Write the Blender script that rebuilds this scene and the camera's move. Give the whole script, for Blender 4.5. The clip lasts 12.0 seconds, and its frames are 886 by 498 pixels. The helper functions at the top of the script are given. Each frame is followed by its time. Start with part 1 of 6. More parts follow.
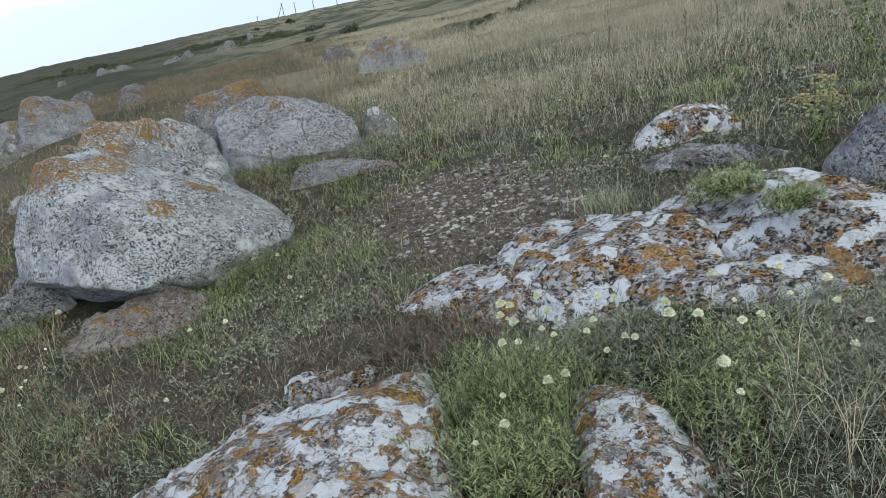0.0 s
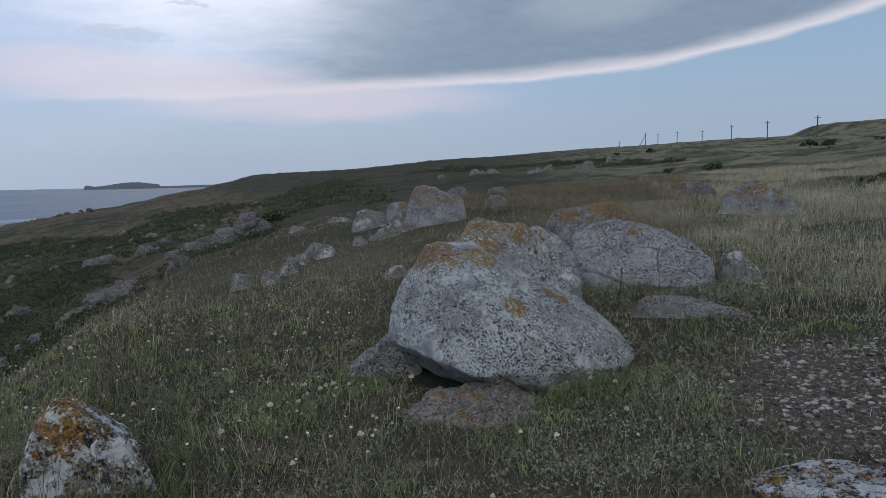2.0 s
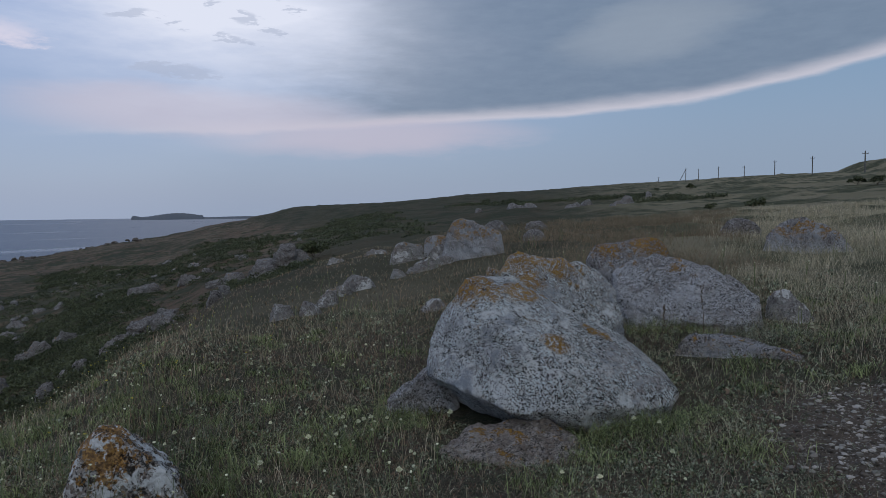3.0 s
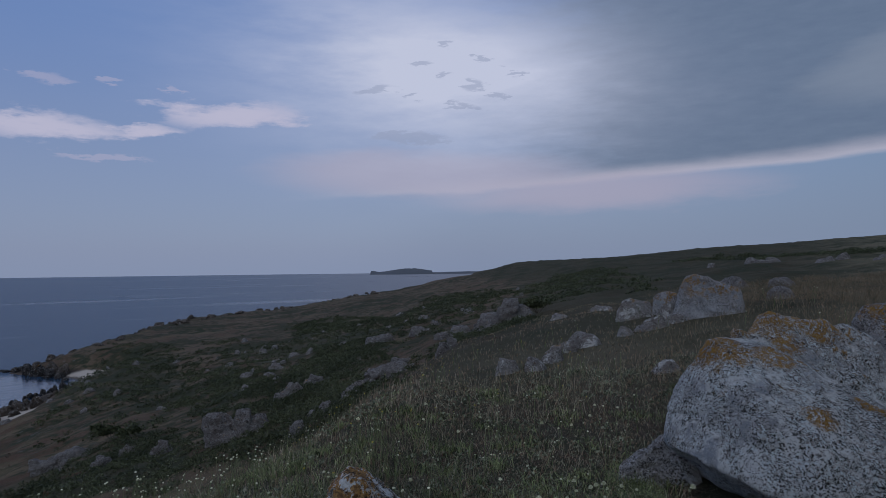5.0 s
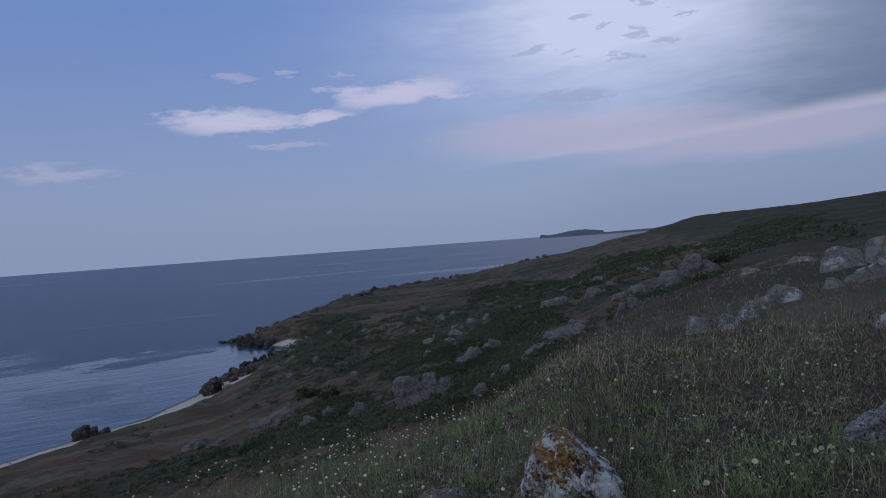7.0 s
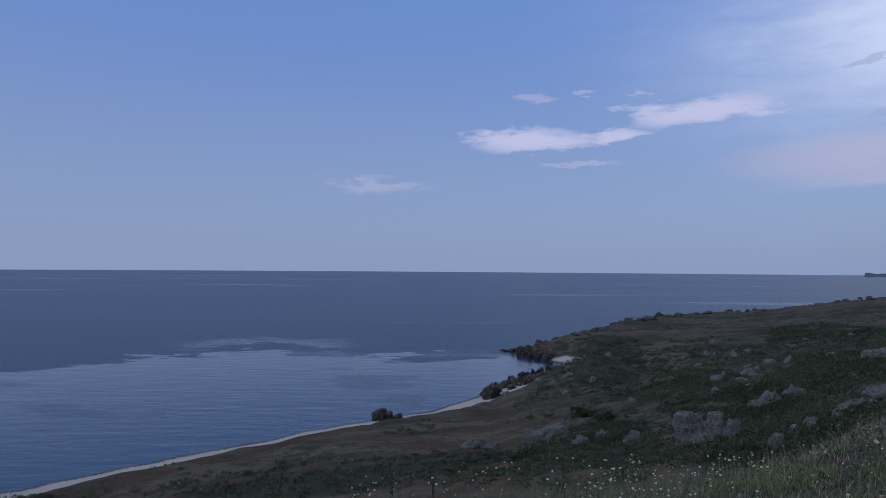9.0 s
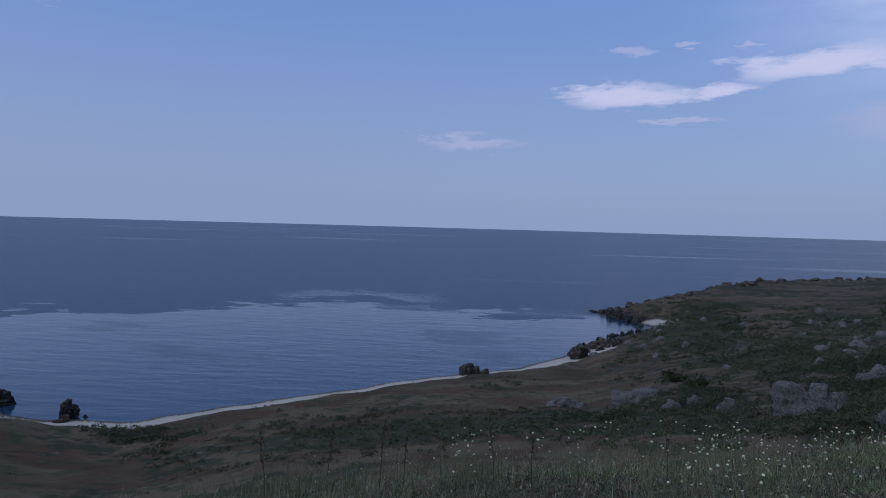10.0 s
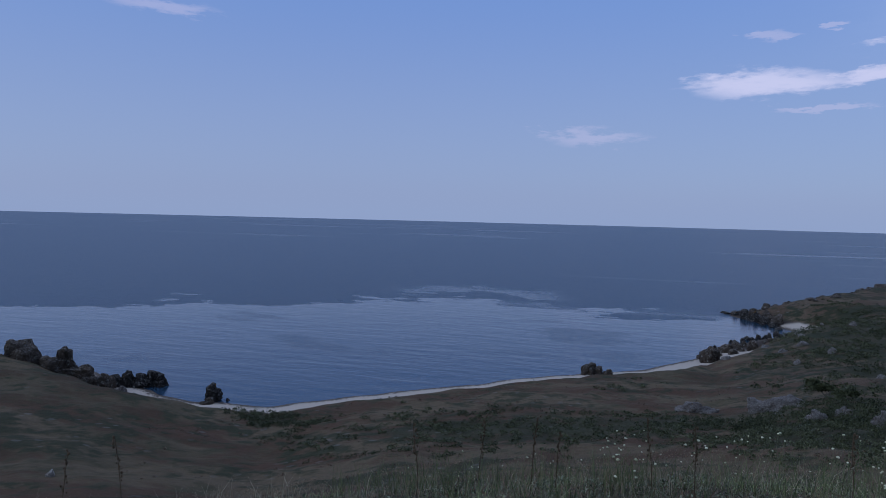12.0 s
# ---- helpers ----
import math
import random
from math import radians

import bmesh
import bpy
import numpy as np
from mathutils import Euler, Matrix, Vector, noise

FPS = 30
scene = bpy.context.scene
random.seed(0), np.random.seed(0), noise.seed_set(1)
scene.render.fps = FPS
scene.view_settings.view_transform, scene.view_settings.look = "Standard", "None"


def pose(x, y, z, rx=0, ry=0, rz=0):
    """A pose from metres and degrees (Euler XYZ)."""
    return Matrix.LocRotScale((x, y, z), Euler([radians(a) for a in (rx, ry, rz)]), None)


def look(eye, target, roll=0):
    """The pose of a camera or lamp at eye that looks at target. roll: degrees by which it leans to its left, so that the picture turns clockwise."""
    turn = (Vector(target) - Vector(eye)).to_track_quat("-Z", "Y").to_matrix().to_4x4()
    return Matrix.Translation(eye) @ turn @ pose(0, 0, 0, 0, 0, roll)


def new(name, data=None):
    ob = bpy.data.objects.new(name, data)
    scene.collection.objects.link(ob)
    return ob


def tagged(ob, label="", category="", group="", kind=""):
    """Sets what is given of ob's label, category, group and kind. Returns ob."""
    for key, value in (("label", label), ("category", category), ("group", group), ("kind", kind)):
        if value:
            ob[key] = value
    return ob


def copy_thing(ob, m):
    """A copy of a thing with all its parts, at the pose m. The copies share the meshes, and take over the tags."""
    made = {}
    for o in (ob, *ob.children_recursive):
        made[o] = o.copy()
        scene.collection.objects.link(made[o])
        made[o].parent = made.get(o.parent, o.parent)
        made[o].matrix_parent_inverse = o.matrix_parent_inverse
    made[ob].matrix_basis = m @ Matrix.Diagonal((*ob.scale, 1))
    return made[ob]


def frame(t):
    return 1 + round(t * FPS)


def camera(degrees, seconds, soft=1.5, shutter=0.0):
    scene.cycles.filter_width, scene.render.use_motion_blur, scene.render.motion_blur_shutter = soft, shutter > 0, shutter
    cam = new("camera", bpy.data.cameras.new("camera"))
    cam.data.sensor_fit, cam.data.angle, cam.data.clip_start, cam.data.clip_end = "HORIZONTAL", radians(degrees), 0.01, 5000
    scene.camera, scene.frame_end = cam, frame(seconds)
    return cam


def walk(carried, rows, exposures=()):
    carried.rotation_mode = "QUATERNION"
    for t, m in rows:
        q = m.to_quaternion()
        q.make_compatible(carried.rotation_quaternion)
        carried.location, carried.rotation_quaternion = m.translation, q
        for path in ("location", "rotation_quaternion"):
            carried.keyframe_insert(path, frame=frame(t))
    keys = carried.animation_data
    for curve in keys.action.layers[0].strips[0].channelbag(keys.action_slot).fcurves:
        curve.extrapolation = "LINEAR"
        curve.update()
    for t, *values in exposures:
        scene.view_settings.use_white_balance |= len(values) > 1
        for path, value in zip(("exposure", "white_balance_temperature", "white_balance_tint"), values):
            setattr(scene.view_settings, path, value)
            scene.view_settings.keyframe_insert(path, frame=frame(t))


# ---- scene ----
# The camera and its way.
cam = camera(66.6, 12.0, soft=0.7)
PATH = [
    (0.0, (-0.000, 0.000, 1.600, 71.22, 9.17, -0.00)),
    (0.5, (-0.094, 0.046, 1.631, 74.77, 7.25, 7.22)),
    (1.0, (-0.220, 0.007, 1.648, 78.63, 4.93, 18.34)),
    (1.5, (-0.260, -0.036, 1.666, 81.93, 2.76, 23.70)),
    (2.0, (-0.274, -0.041, 1.669, 83.92, 1.11, 28.91)),
    (2.5, (-0.299, -0.048, 1.670, 85.63, 0.73, 31.26)),
    (4.5, (-0.356, -0.043, 1.687, 91.04, 0.46, 41.77)),
    (5.0, (-0.412, -0.062, 1.678, 91.68, 0.63, 50.69)),
    (5.5, (-0.432, -0.093, 1.669, 90.18, 0.94, 54.01)),
    (6.0, (-0.394, -0.116, 1.675, 89.94, 2.40, 58.88)),
    (6.5, (-0.433, -0.109, 1.639, 87.96, 2.49, 62.61)),
    (7.0, (-0.546, -0.145, 1.647, 89.27, 4.15, 65.02)),
    (7.5, (-0.568, -0.198, 1.667, 89.40, 1.33, 76.29)),
    (9.5, (-0.548, -0.318, 1.612, 90.41, -0.77, 91.22)),
    (10.0, (-0.577, -0.398, 1.607, 87.88, -1.60, 96.39)),
    (10.5, (-0.604, -0.513, 1.603, 87.53, -1.62, 102.49)),
    (11.0, (-0.627, -0.613, 1.598, 88.02, -1.22, 103.73)),
    (11.5, (-0.633, -0.667, 1.594, 87.83, -2.05, 106.92)),
    (12.0, (-0.595, -0.680, 1.589, 87.34, -1.47, 106.51)),
]
EXPOSURES = [(0.0, 1.83, 7300, 0), (0.5, 1.63, 7250, 0), (1.0, 1.35, 6950, 0), (1.5, 0.95, 6850, 1), (2.0, 0.75, 6750, 2), (2.5, 0.58, 6650, 3),
             (4.5, 0.05, 6200, 7), (5.0, -0.05, 6100, 8), (5.5, -0.05, 6050, 8), (6.5, 0.1, 5950, 9), (7.5, 0.08, 5750, 9), (9.5, 0.2, 5600, 8), (12.0, 0.3, 5600, 8)]
walk(cam, [(t, pose(*p)) for t, p in PATH], EXPOSURES)

SEA_LEVEL = -24.0

# ---- world and light: late evening, low veiled sun behind the camera ----
SUN_BEARING, SUN_HEIGHT = 215.0, 7.0
world = bpy.data.worlds.new("evening_sky")
scene.world = world
world.use_nodes = True


class Graph:
    """Short forms for node trees."""

    def __init__(self, tree):
        self.tree = tree

    def node(self, kind, **values):
        n = self.tree.nodes.new(kind)
        for key, value in values.items():
            if key in n.inputs:
                n.inputs[key].default_value = value
        return n

    def link(self, a, b):
        self.tree.links.new(a, b)

    def feed(self, socket, value):
        if isinstance(value, (int, float, tuple)):
            socket.default_value = value
        else:
            self.link(value, socket)

    def math(self, operation, a, b=0.0, c=0.0, clamp=False):
        n = self.tree.nodes.new("ShaderNodeMath")
        n.operation, n.use_clamp = operation, clamp
        for s, v in zip(n.inputs, (a, b, c)):
            self.feed(s, v)
        return n.outputs[0]

    def step(self, value, low, high, lo=0.0, hi=1.0):
        n = self.tree.nodes.new("ShaderNodeMapRange")
        n.interpolation_type = "SMOOTHSTEP"
        for s, v in zip(n.inputs, (value, low, high, lo, hi)):
            self.feed(s, v)
        return n.outputs[0]

    def mix(self, factor, a, b, blend="MIX"):
        n = self.tree.nodes.new("ShaderNodeMix")
        n.data_type, n.blend_type = "RGBA", blend
        self.feed(n.inputs[0], factor)
        for s, v in ((n.inputs[6], a), (n.inputs[7], b)):
            self.feed(s, (*v, 1.0) if isinstance(v, tuple) and len(v) == 3 else v)
        return n.outputs[2]

    def noise(self, vector, scale, detail=4.0, rough=0.55, out=0):
        n = self.node("ShaderNodeTexNoise", Scale=scale, Detail=detail, Roughness=rough)
        if vector is not None:
            self.link(vector, n.inputs["Vector"])
        return n.outputs[out]

    def voronoi(self, vector, scale, feature="F1", out=0, rand=1.0):
        n = self.tree.nodes.new("ShaderNodeTexVoronoi")
        n.feature = feature
        n.inputs["Scale"].default_value = scale
        n.inputs["Randomness"].default_value = rand
        self.link(vector, n.inputs["Vector"])
        return n.outputs[out]

    def stretch(self, vector, scale, rotation=(0, 0, 0)):
        n = self.node("ShaderNodeMapping", Scale=scale, Rotation=rotation)
        self.link(vector, n.inputs["Vector"])
        return n.outputs[0]

    def bump(self, height, strength, distance, normal=None):
        n = self.node("ShaderNodeBump", Distance=distance)
        self.feed(n.inputs["Strength"], strength)
        self.feed(n.inputs["Height"], height)
        if normal is not None:
            self.link(normal, n.inputs["Normal"])
        return n.outputs[0]


def build_sky():
    world.node_tree.nodes.clear()
    g = Graph(world.node_tree)
    sky = g.tree.nodes.new("ShaderNodeTexSky")
    sky.sky_type, sky.sun_disc = "NISHITA", False
    sky.sun_elevation, sky.sun_rotation = radians(SUN_HEIGHT), radians(-SUN_BEARING)
    sky.air_density, sky.dust_density, sky.ozone_density = 1.0, 1.2, 2.5
    way = g.tree.nodes.new("ShaderNodeTexCoord").outputs["Generated"]
    split = g.tree.nodes.new("ShaderNodeSeparateXYZ")
    g.link(way, split.inputs[0])
    x, y, z = split.outputs
    ripple = g.noise(g.stretch(way, (3.0, 3.0, 14.0)), 2.2, 6.0, 0.6)
    fine = g.noise(g.stretch(way, (4.0, 4.0, 16.0)), 7.0, 6.0, 0.62)
    turn = g.math("MULTIPLY", g.math("ARCTAN2", g.math("MULTIPLY", x, -1.0), y), 57.2958)
    rise = g.math("MULTIPLY", g.math("ARCSINE", z), 57.2958)
    wob = g.math("SUBTRACT", ripple, 0.5)
    wob2 = g.math("SUBTRACT", fine, 0.5)
    turn_w = g.math("ADD", turn, g.math("ADD", g.math("MULTIPLY", wob, 9.0), g.math("MULTIPLY", wob2, 6.0)))
    rise_w = g.math("ADD", rise, g.math("ADD", g.math("MULTIPLY", wob, 2.2), g.math("MULTIPLY", wob2, 1.8)))

    turn_s = g.math("ADD", turn, g.math("MULTIPLY", wob, 7.0))
    rise_s = g.math("ADD", rise, g.math("MULTIPLY", wob, 2.0))

    def blob(bearing, height, wide, tall, lean=0.0, soft=0.75, calm=False):
        a = g.math("DIVIDE", g.math("SUBTRACT", turn_s if calm else turn_w, bearing), wide)
        b = g.math("SUBTRACT", rise_s if calm else rise_w, g.math("MULTIPLY_ADD", g.math("SUBTRACT", turn, bearing), lean, height))
        b = g.math("DIVIDE", b, tall)
        d = g.math("ADD", g.math("MULTIPLY", a, a), g.math("MULTIPLY", b, b))
        return g.step(d, 1.0, 1.0 - soft)

    def pile(*masks):
        m = masks[0]
        for n in masks[1:]:
            m = g.math("MAXIMUM", m, n)
        return m

    # the clear sky, hazy and pale towards the horizon
    clear = g.mix(1.0, sky.outputs[0], (1.0, 1.0, 1.1), "MULTIPLY")
    base = g.mix(0.8, clear, g.mix(g.step(rise, 3.0, 22.0), (2.75, 3.15, 4.7), (1.75, 2.6, 5.1)))
    base = g.mix(g.math("MULTIPLY", g.step(turn, 45.0, 5.0), 0.75), base, g.mix(g.step(rise, 2.0, 14.0), (2.05, 2.6, 3.6), (1.5, 2.35, 3.5)))
    base = g.mix(g.step(rise, 3.0, 0.0, 0.0, 0.6), base, (2.6, 3.0, 4.1))
    base = g.mix(g.math("MULTIPLY", g.math("MULTIPLY", g.step(rise, 9.0, 2.0), g.step(turn, 62.0, 46.0)), 0.3), base, (1.75, 2.15, 3.0))
    # unseen bright layer overhead and behind, added to put more light on the ground
    overhead_fill = g.math("MULTIPLY", g.step(rise, 22.0, 50.0), g.step(ripple, 0.3, 0.55))
    base = g.mix(g.math("MULTIPLY", overhead_fill, 0.8), base, (5.0, 5.0, 5.6))
    # grey cloud sheet with its lower edge rising away from the sea
    edge = g.math("MULTIPLY_ADD", turn, -0.05, 8.85)
    lift = g.math("ADD", g.step(turn, 13.0, 4.0, 0.0, 0.85), g.step(turn, 6.0, -10.0, 0.0, 1.9))
    over = g.math("SUBTRACT", g.math("ADD", rise, g.math("MULTIPLY", wob, 1.0)), g.math("ADD", edge, lift))
    reach = g.math("MULTIPLY", g.step(turn_w, 52.0, 34.0), g.step(turn, -150.0, -60.0))
    sheet = g.math("MULTIPLY", g.step(over, 0.0, 0.5), reach)
    grey = g.mix(fine, (1.15, 1.5, 2.25), (1.6, 2.0, 2.8))
    base = g.mix(g.math("MULTIPLY", sheet, 0.9), base, grey)
    rim = g.math("MULTIPLY", g.math("MULTIPLY", g.step(over, -0.15, 0.35), g.step(over, 1.5, 0.2)), g.step(turn_w, 66.0, 44.0))
    base = g.mix(g.math("MULTIPLY", rim, 0.75), base, (4.9, 4.6, 5.4))
    pallid = blob(15.0, 14.0, 9.0, 3.0, -0.1, 1.0, True)
    base = g.mix(g.math("MULTIPLY", pallid, 0.5), base, (2.6, 2.9, 3.6))
    # broad rosy veil under it, and the bright thin cloud round the hidden sun
    veil = pile(blob(52.0, 8.0, 17.0, 2.6, 0.02, 1.0, True), blob(38.0, 6.2, 16.0, 2.0, -0.02, 1.0, True))
    base = g.mix(g.math("MULTIPLY", veil, 0.75), base, (4.0, 3.6, 4.5))
    def cloud_light(bearing, height, wide, tall, lean):
        a = g.math("DIVIDE", g.math("SUBTRACT", turn_s, bearing), wide)
        b = g.math("SUBTRACT", rise_s, g.math("MULTIPLY_ADD", g.math("SUBTRACT", turn, bearing), lean, height))
        b = g.math("DIVIDE", b, tall)
        return g.math("POWER", 2.718, g.math("MULTIPLY", g.math("ADD", g.math("MULTIPLY", a, a), g.math("MULTIPLY", b, b)), -1.0))

    streaks = g.step(g.noise(g.stretch(way, (2.0, 2.0, 9.0)), 3.0, 6.0, 0.6), 0.30, 0.66, 0.55, 1.0)
    glow = g.math("ADD", g.math("MULTIPLY", cloud_light(46.0, 16.5, 10.5, 4.6, 0.1), 0.75), g.math("MULTIPLY", g.math("MULTIPLY", cloud_light(55.0, 16.0, 13.0, 7.0, 0.12), 0.75), streaks), 0.0, True)
    base = g.mix(glow, base, (5.6, 5.7, 6.9))
    scraps = pile(blob(52.9, 17.2, 0.9, 0.35), blob(50.3, 16.1, 1.0, 0.4), blob(56.2, 14.9, 2.0, 0.45, -0.12), blob(52.8, 14.4, 0.9, 0.35), blob(47.3, 15.1, 1.0, 0.6), blob(48.5, 13.4, 1.9, 0.3),
                  blob(44.2, 16.1, 0.9, 0.35), blob(49.8, 18.5, 0.9, 0.4), blob(46.5, 17.2, 0.7, 0.3), blob(45.4, 14.3, 0.8, 0.3), blob(54.0, 11.2, 4.0, 0.5))
    base = g.mix(g.math("MULTIPLY", scraps, 0.55), base, (3.1, 3.4, 4.6))
    # small bright clouds over the sea
    small = pile(blob(81.2, 10.55, 6.2, 1.25, -0.01, 1.0), blob(68.3, 12.5, 7.0, 1.3, -0.07, 1.0), blob(75.0, 10.9, 4.0, 0.8, 0.0, 1.0))
    base = g.mix(g.math("MULTIPLY", small, 0.88), base, (5.4, 5.0, 6.1))
    wisps = pile(blob(94.5, 6.9, 4.8, 0.75, -0.02, 1.0), blob(81.4, 14.2, 1.9, 0.4, 0.0, 1.0), blob(129.5, 15.5, 4.6, 0.8, 0.0, 1.0), blob(76.9, 14.4, 1.0, 0.35), blob(72.1, 14.0, 1.1, 0.3), blob(77.0, 8.6, 4.0, 0.3))
    base = g.mix(g.math("MULTIPLY", wisps, 0.45), base, (4.6, 4.2, 5.4))
    back = g.node("ShaderNodeBackground", Strength=0.10)
    g.link(base, back.inputs[0])
    out = g.tree.nodes.new("ShaderNodeOutputWorld")
    g.link(back.outputs[0], out.inputs[0])


build_sky()

sun_data = bpy.data.lights.new("sun", "SUN")
sun_data.energy, sun_data.angle, sun_data.color = 0.4, radians(40.0), (1.0, 0.93, 0.86)
sun = new("sun", sun_data)
b, h = radians(SUN_BEARING), radians(SUN_HEIGHT + 20.0)
sun.matrix_world = look((0, 0, 60), (60 * math.sin(b) * math.cos(h), -60 * math.cos(b) * math.cos(h), 60 - 60 * math.sin(h)))


# ---- the lie of the land ----
HASH = np.random.RandomState(7).permutation(256)
HASH = np.concatenate([HASH, HASH, HASH])


def ripples(x, y, seed=0):
    """Smooth noise between -1 and 1 over the plan, for arrays."""
    x, y = np.asarray(x, float) + seed * 17.3, np.asarray(y, float) - seed * 9.1
    xi, yi = np.floor(x).astype(int), np.floor(y).astype(int)
    u, v = x - xi, y - yi

    def corner(i, j):
        a = HASH[HASH[(xi + i) & 255] + ((yi + j) & 255)] * (2 * math.pi / 256)
        return np.cos(a) * (u - i) + np.sin(a) * (v - j)

    su, sv = u * u * u * (u * (u * 6 - 15) + 10), v * v * v * (v * (v * 6 - 15) + 10)
    low = corner(0, 0) * (1 - su) + corner(1, 0) * su
    high = corner(0, 1) * (1 - su) + corner(1, 1) * su
    return 1.5 * (low * (1 - sv) + high * sv)


def smooth(value, low, high):
    k = np.clip((np.asarray(value, float) - low) / (high - low), 0, 1)
    return k * k * (3 - 2 * k)


# Heights by bearing (degrees, left of straight ahead) and distance from the start, shaped to fit the camera's view.
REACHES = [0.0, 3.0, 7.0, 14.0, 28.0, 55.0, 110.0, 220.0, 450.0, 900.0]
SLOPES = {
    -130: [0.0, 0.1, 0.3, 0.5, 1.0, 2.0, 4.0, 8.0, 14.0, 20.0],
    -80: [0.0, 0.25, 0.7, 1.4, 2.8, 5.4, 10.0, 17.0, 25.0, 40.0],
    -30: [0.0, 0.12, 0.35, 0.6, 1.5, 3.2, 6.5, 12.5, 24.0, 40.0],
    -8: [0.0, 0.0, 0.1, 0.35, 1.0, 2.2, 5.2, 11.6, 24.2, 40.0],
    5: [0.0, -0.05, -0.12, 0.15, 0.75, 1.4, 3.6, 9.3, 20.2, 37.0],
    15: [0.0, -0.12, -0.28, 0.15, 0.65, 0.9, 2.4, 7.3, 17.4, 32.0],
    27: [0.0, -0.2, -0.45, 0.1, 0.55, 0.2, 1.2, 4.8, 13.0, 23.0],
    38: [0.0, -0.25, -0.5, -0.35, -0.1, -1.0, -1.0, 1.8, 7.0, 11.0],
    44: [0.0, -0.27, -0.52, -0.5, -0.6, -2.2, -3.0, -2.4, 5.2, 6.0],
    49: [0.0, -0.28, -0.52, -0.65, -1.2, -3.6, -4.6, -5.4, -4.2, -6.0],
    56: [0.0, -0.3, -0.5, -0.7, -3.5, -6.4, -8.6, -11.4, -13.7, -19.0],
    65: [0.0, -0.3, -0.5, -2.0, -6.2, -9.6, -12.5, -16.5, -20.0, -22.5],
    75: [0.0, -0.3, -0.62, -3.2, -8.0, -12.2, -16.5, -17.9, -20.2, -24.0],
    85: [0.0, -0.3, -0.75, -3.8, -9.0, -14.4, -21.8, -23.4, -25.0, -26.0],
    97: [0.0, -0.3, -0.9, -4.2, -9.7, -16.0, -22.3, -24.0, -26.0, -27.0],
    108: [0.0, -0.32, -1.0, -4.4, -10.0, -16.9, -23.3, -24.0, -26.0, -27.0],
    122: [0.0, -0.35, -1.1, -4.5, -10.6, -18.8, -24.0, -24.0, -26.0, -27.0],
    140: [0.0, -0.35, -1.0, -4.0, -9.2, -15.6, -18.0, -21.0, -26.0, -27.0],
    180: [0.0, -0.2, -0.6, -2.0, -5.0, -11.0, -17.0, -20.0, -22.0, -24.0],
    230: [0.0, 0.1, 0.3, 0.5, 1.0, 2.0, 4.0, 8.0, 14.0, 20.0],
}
# The shoreline, from behind the camera round the bay and the cape.
COAST = [(-20, -900), (-70, -240), (-92, -130), (-87, -86), (-80, -68), (-77, -59), (-79, -47), (-87, -40), (-96, -30), (-110, -16), (-121, -1),
         (-139, 12), (-152, 17), (-164, 25), (-174, 33), (-184, 36), (-193, 30), (-204, 23), (-214, 26), (-240, 48), (-290, 78),
         (-320, 104), (-350, 160), (-390, 240), (-430, 320), (-500, 405), (-700, 600), (-900, 760), (-1000, 1400)]


def shore(x, y):
    """Distance inland from the shoreline; at sea it is negative."""
    x, y = np.asarray(x, float), np.asarray(y, float)
    best, inside = np.full(x.shape, 1e9), np.zeros(x.shape, bool)
    ring = COAST + [(2500, 1400), (2500, -900)]
    for k, (a, b) in enumerate(zip(ring, ring[1:] + ring[:1])):
        dx, dy = b[0] - a[0], b[1] - a[1]
        if k < len(COAST) - 1:
            s = np.clip(((x - a[0]) * dx + (y - a[1]) * dy) / (dx * dx + dy * dy), 0, 1)
            best = np.minimum(best, np.hypot(x - a[0] - s * dx, y - a[1] - s * dy))
        if dy:
            inside ^= ((a[1] > y) != (b[1] > y)) & (x < a[0] + (y - a[1]) / dy * dx)
    return np.where(inside, best, -best)


def blend_cubic(p0, p1, p2, p3, k):
    return p1 + 0.5 * k * (p2 - p0 + k * (2 * p0 - 5 * p1 + 4 * p2 - p3 + k * (3 * (p1 - p2) + p3 - p0)))


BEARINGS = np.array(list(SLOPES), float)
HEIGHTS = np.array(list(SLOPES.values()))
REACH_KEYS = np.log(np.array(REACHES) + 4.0)


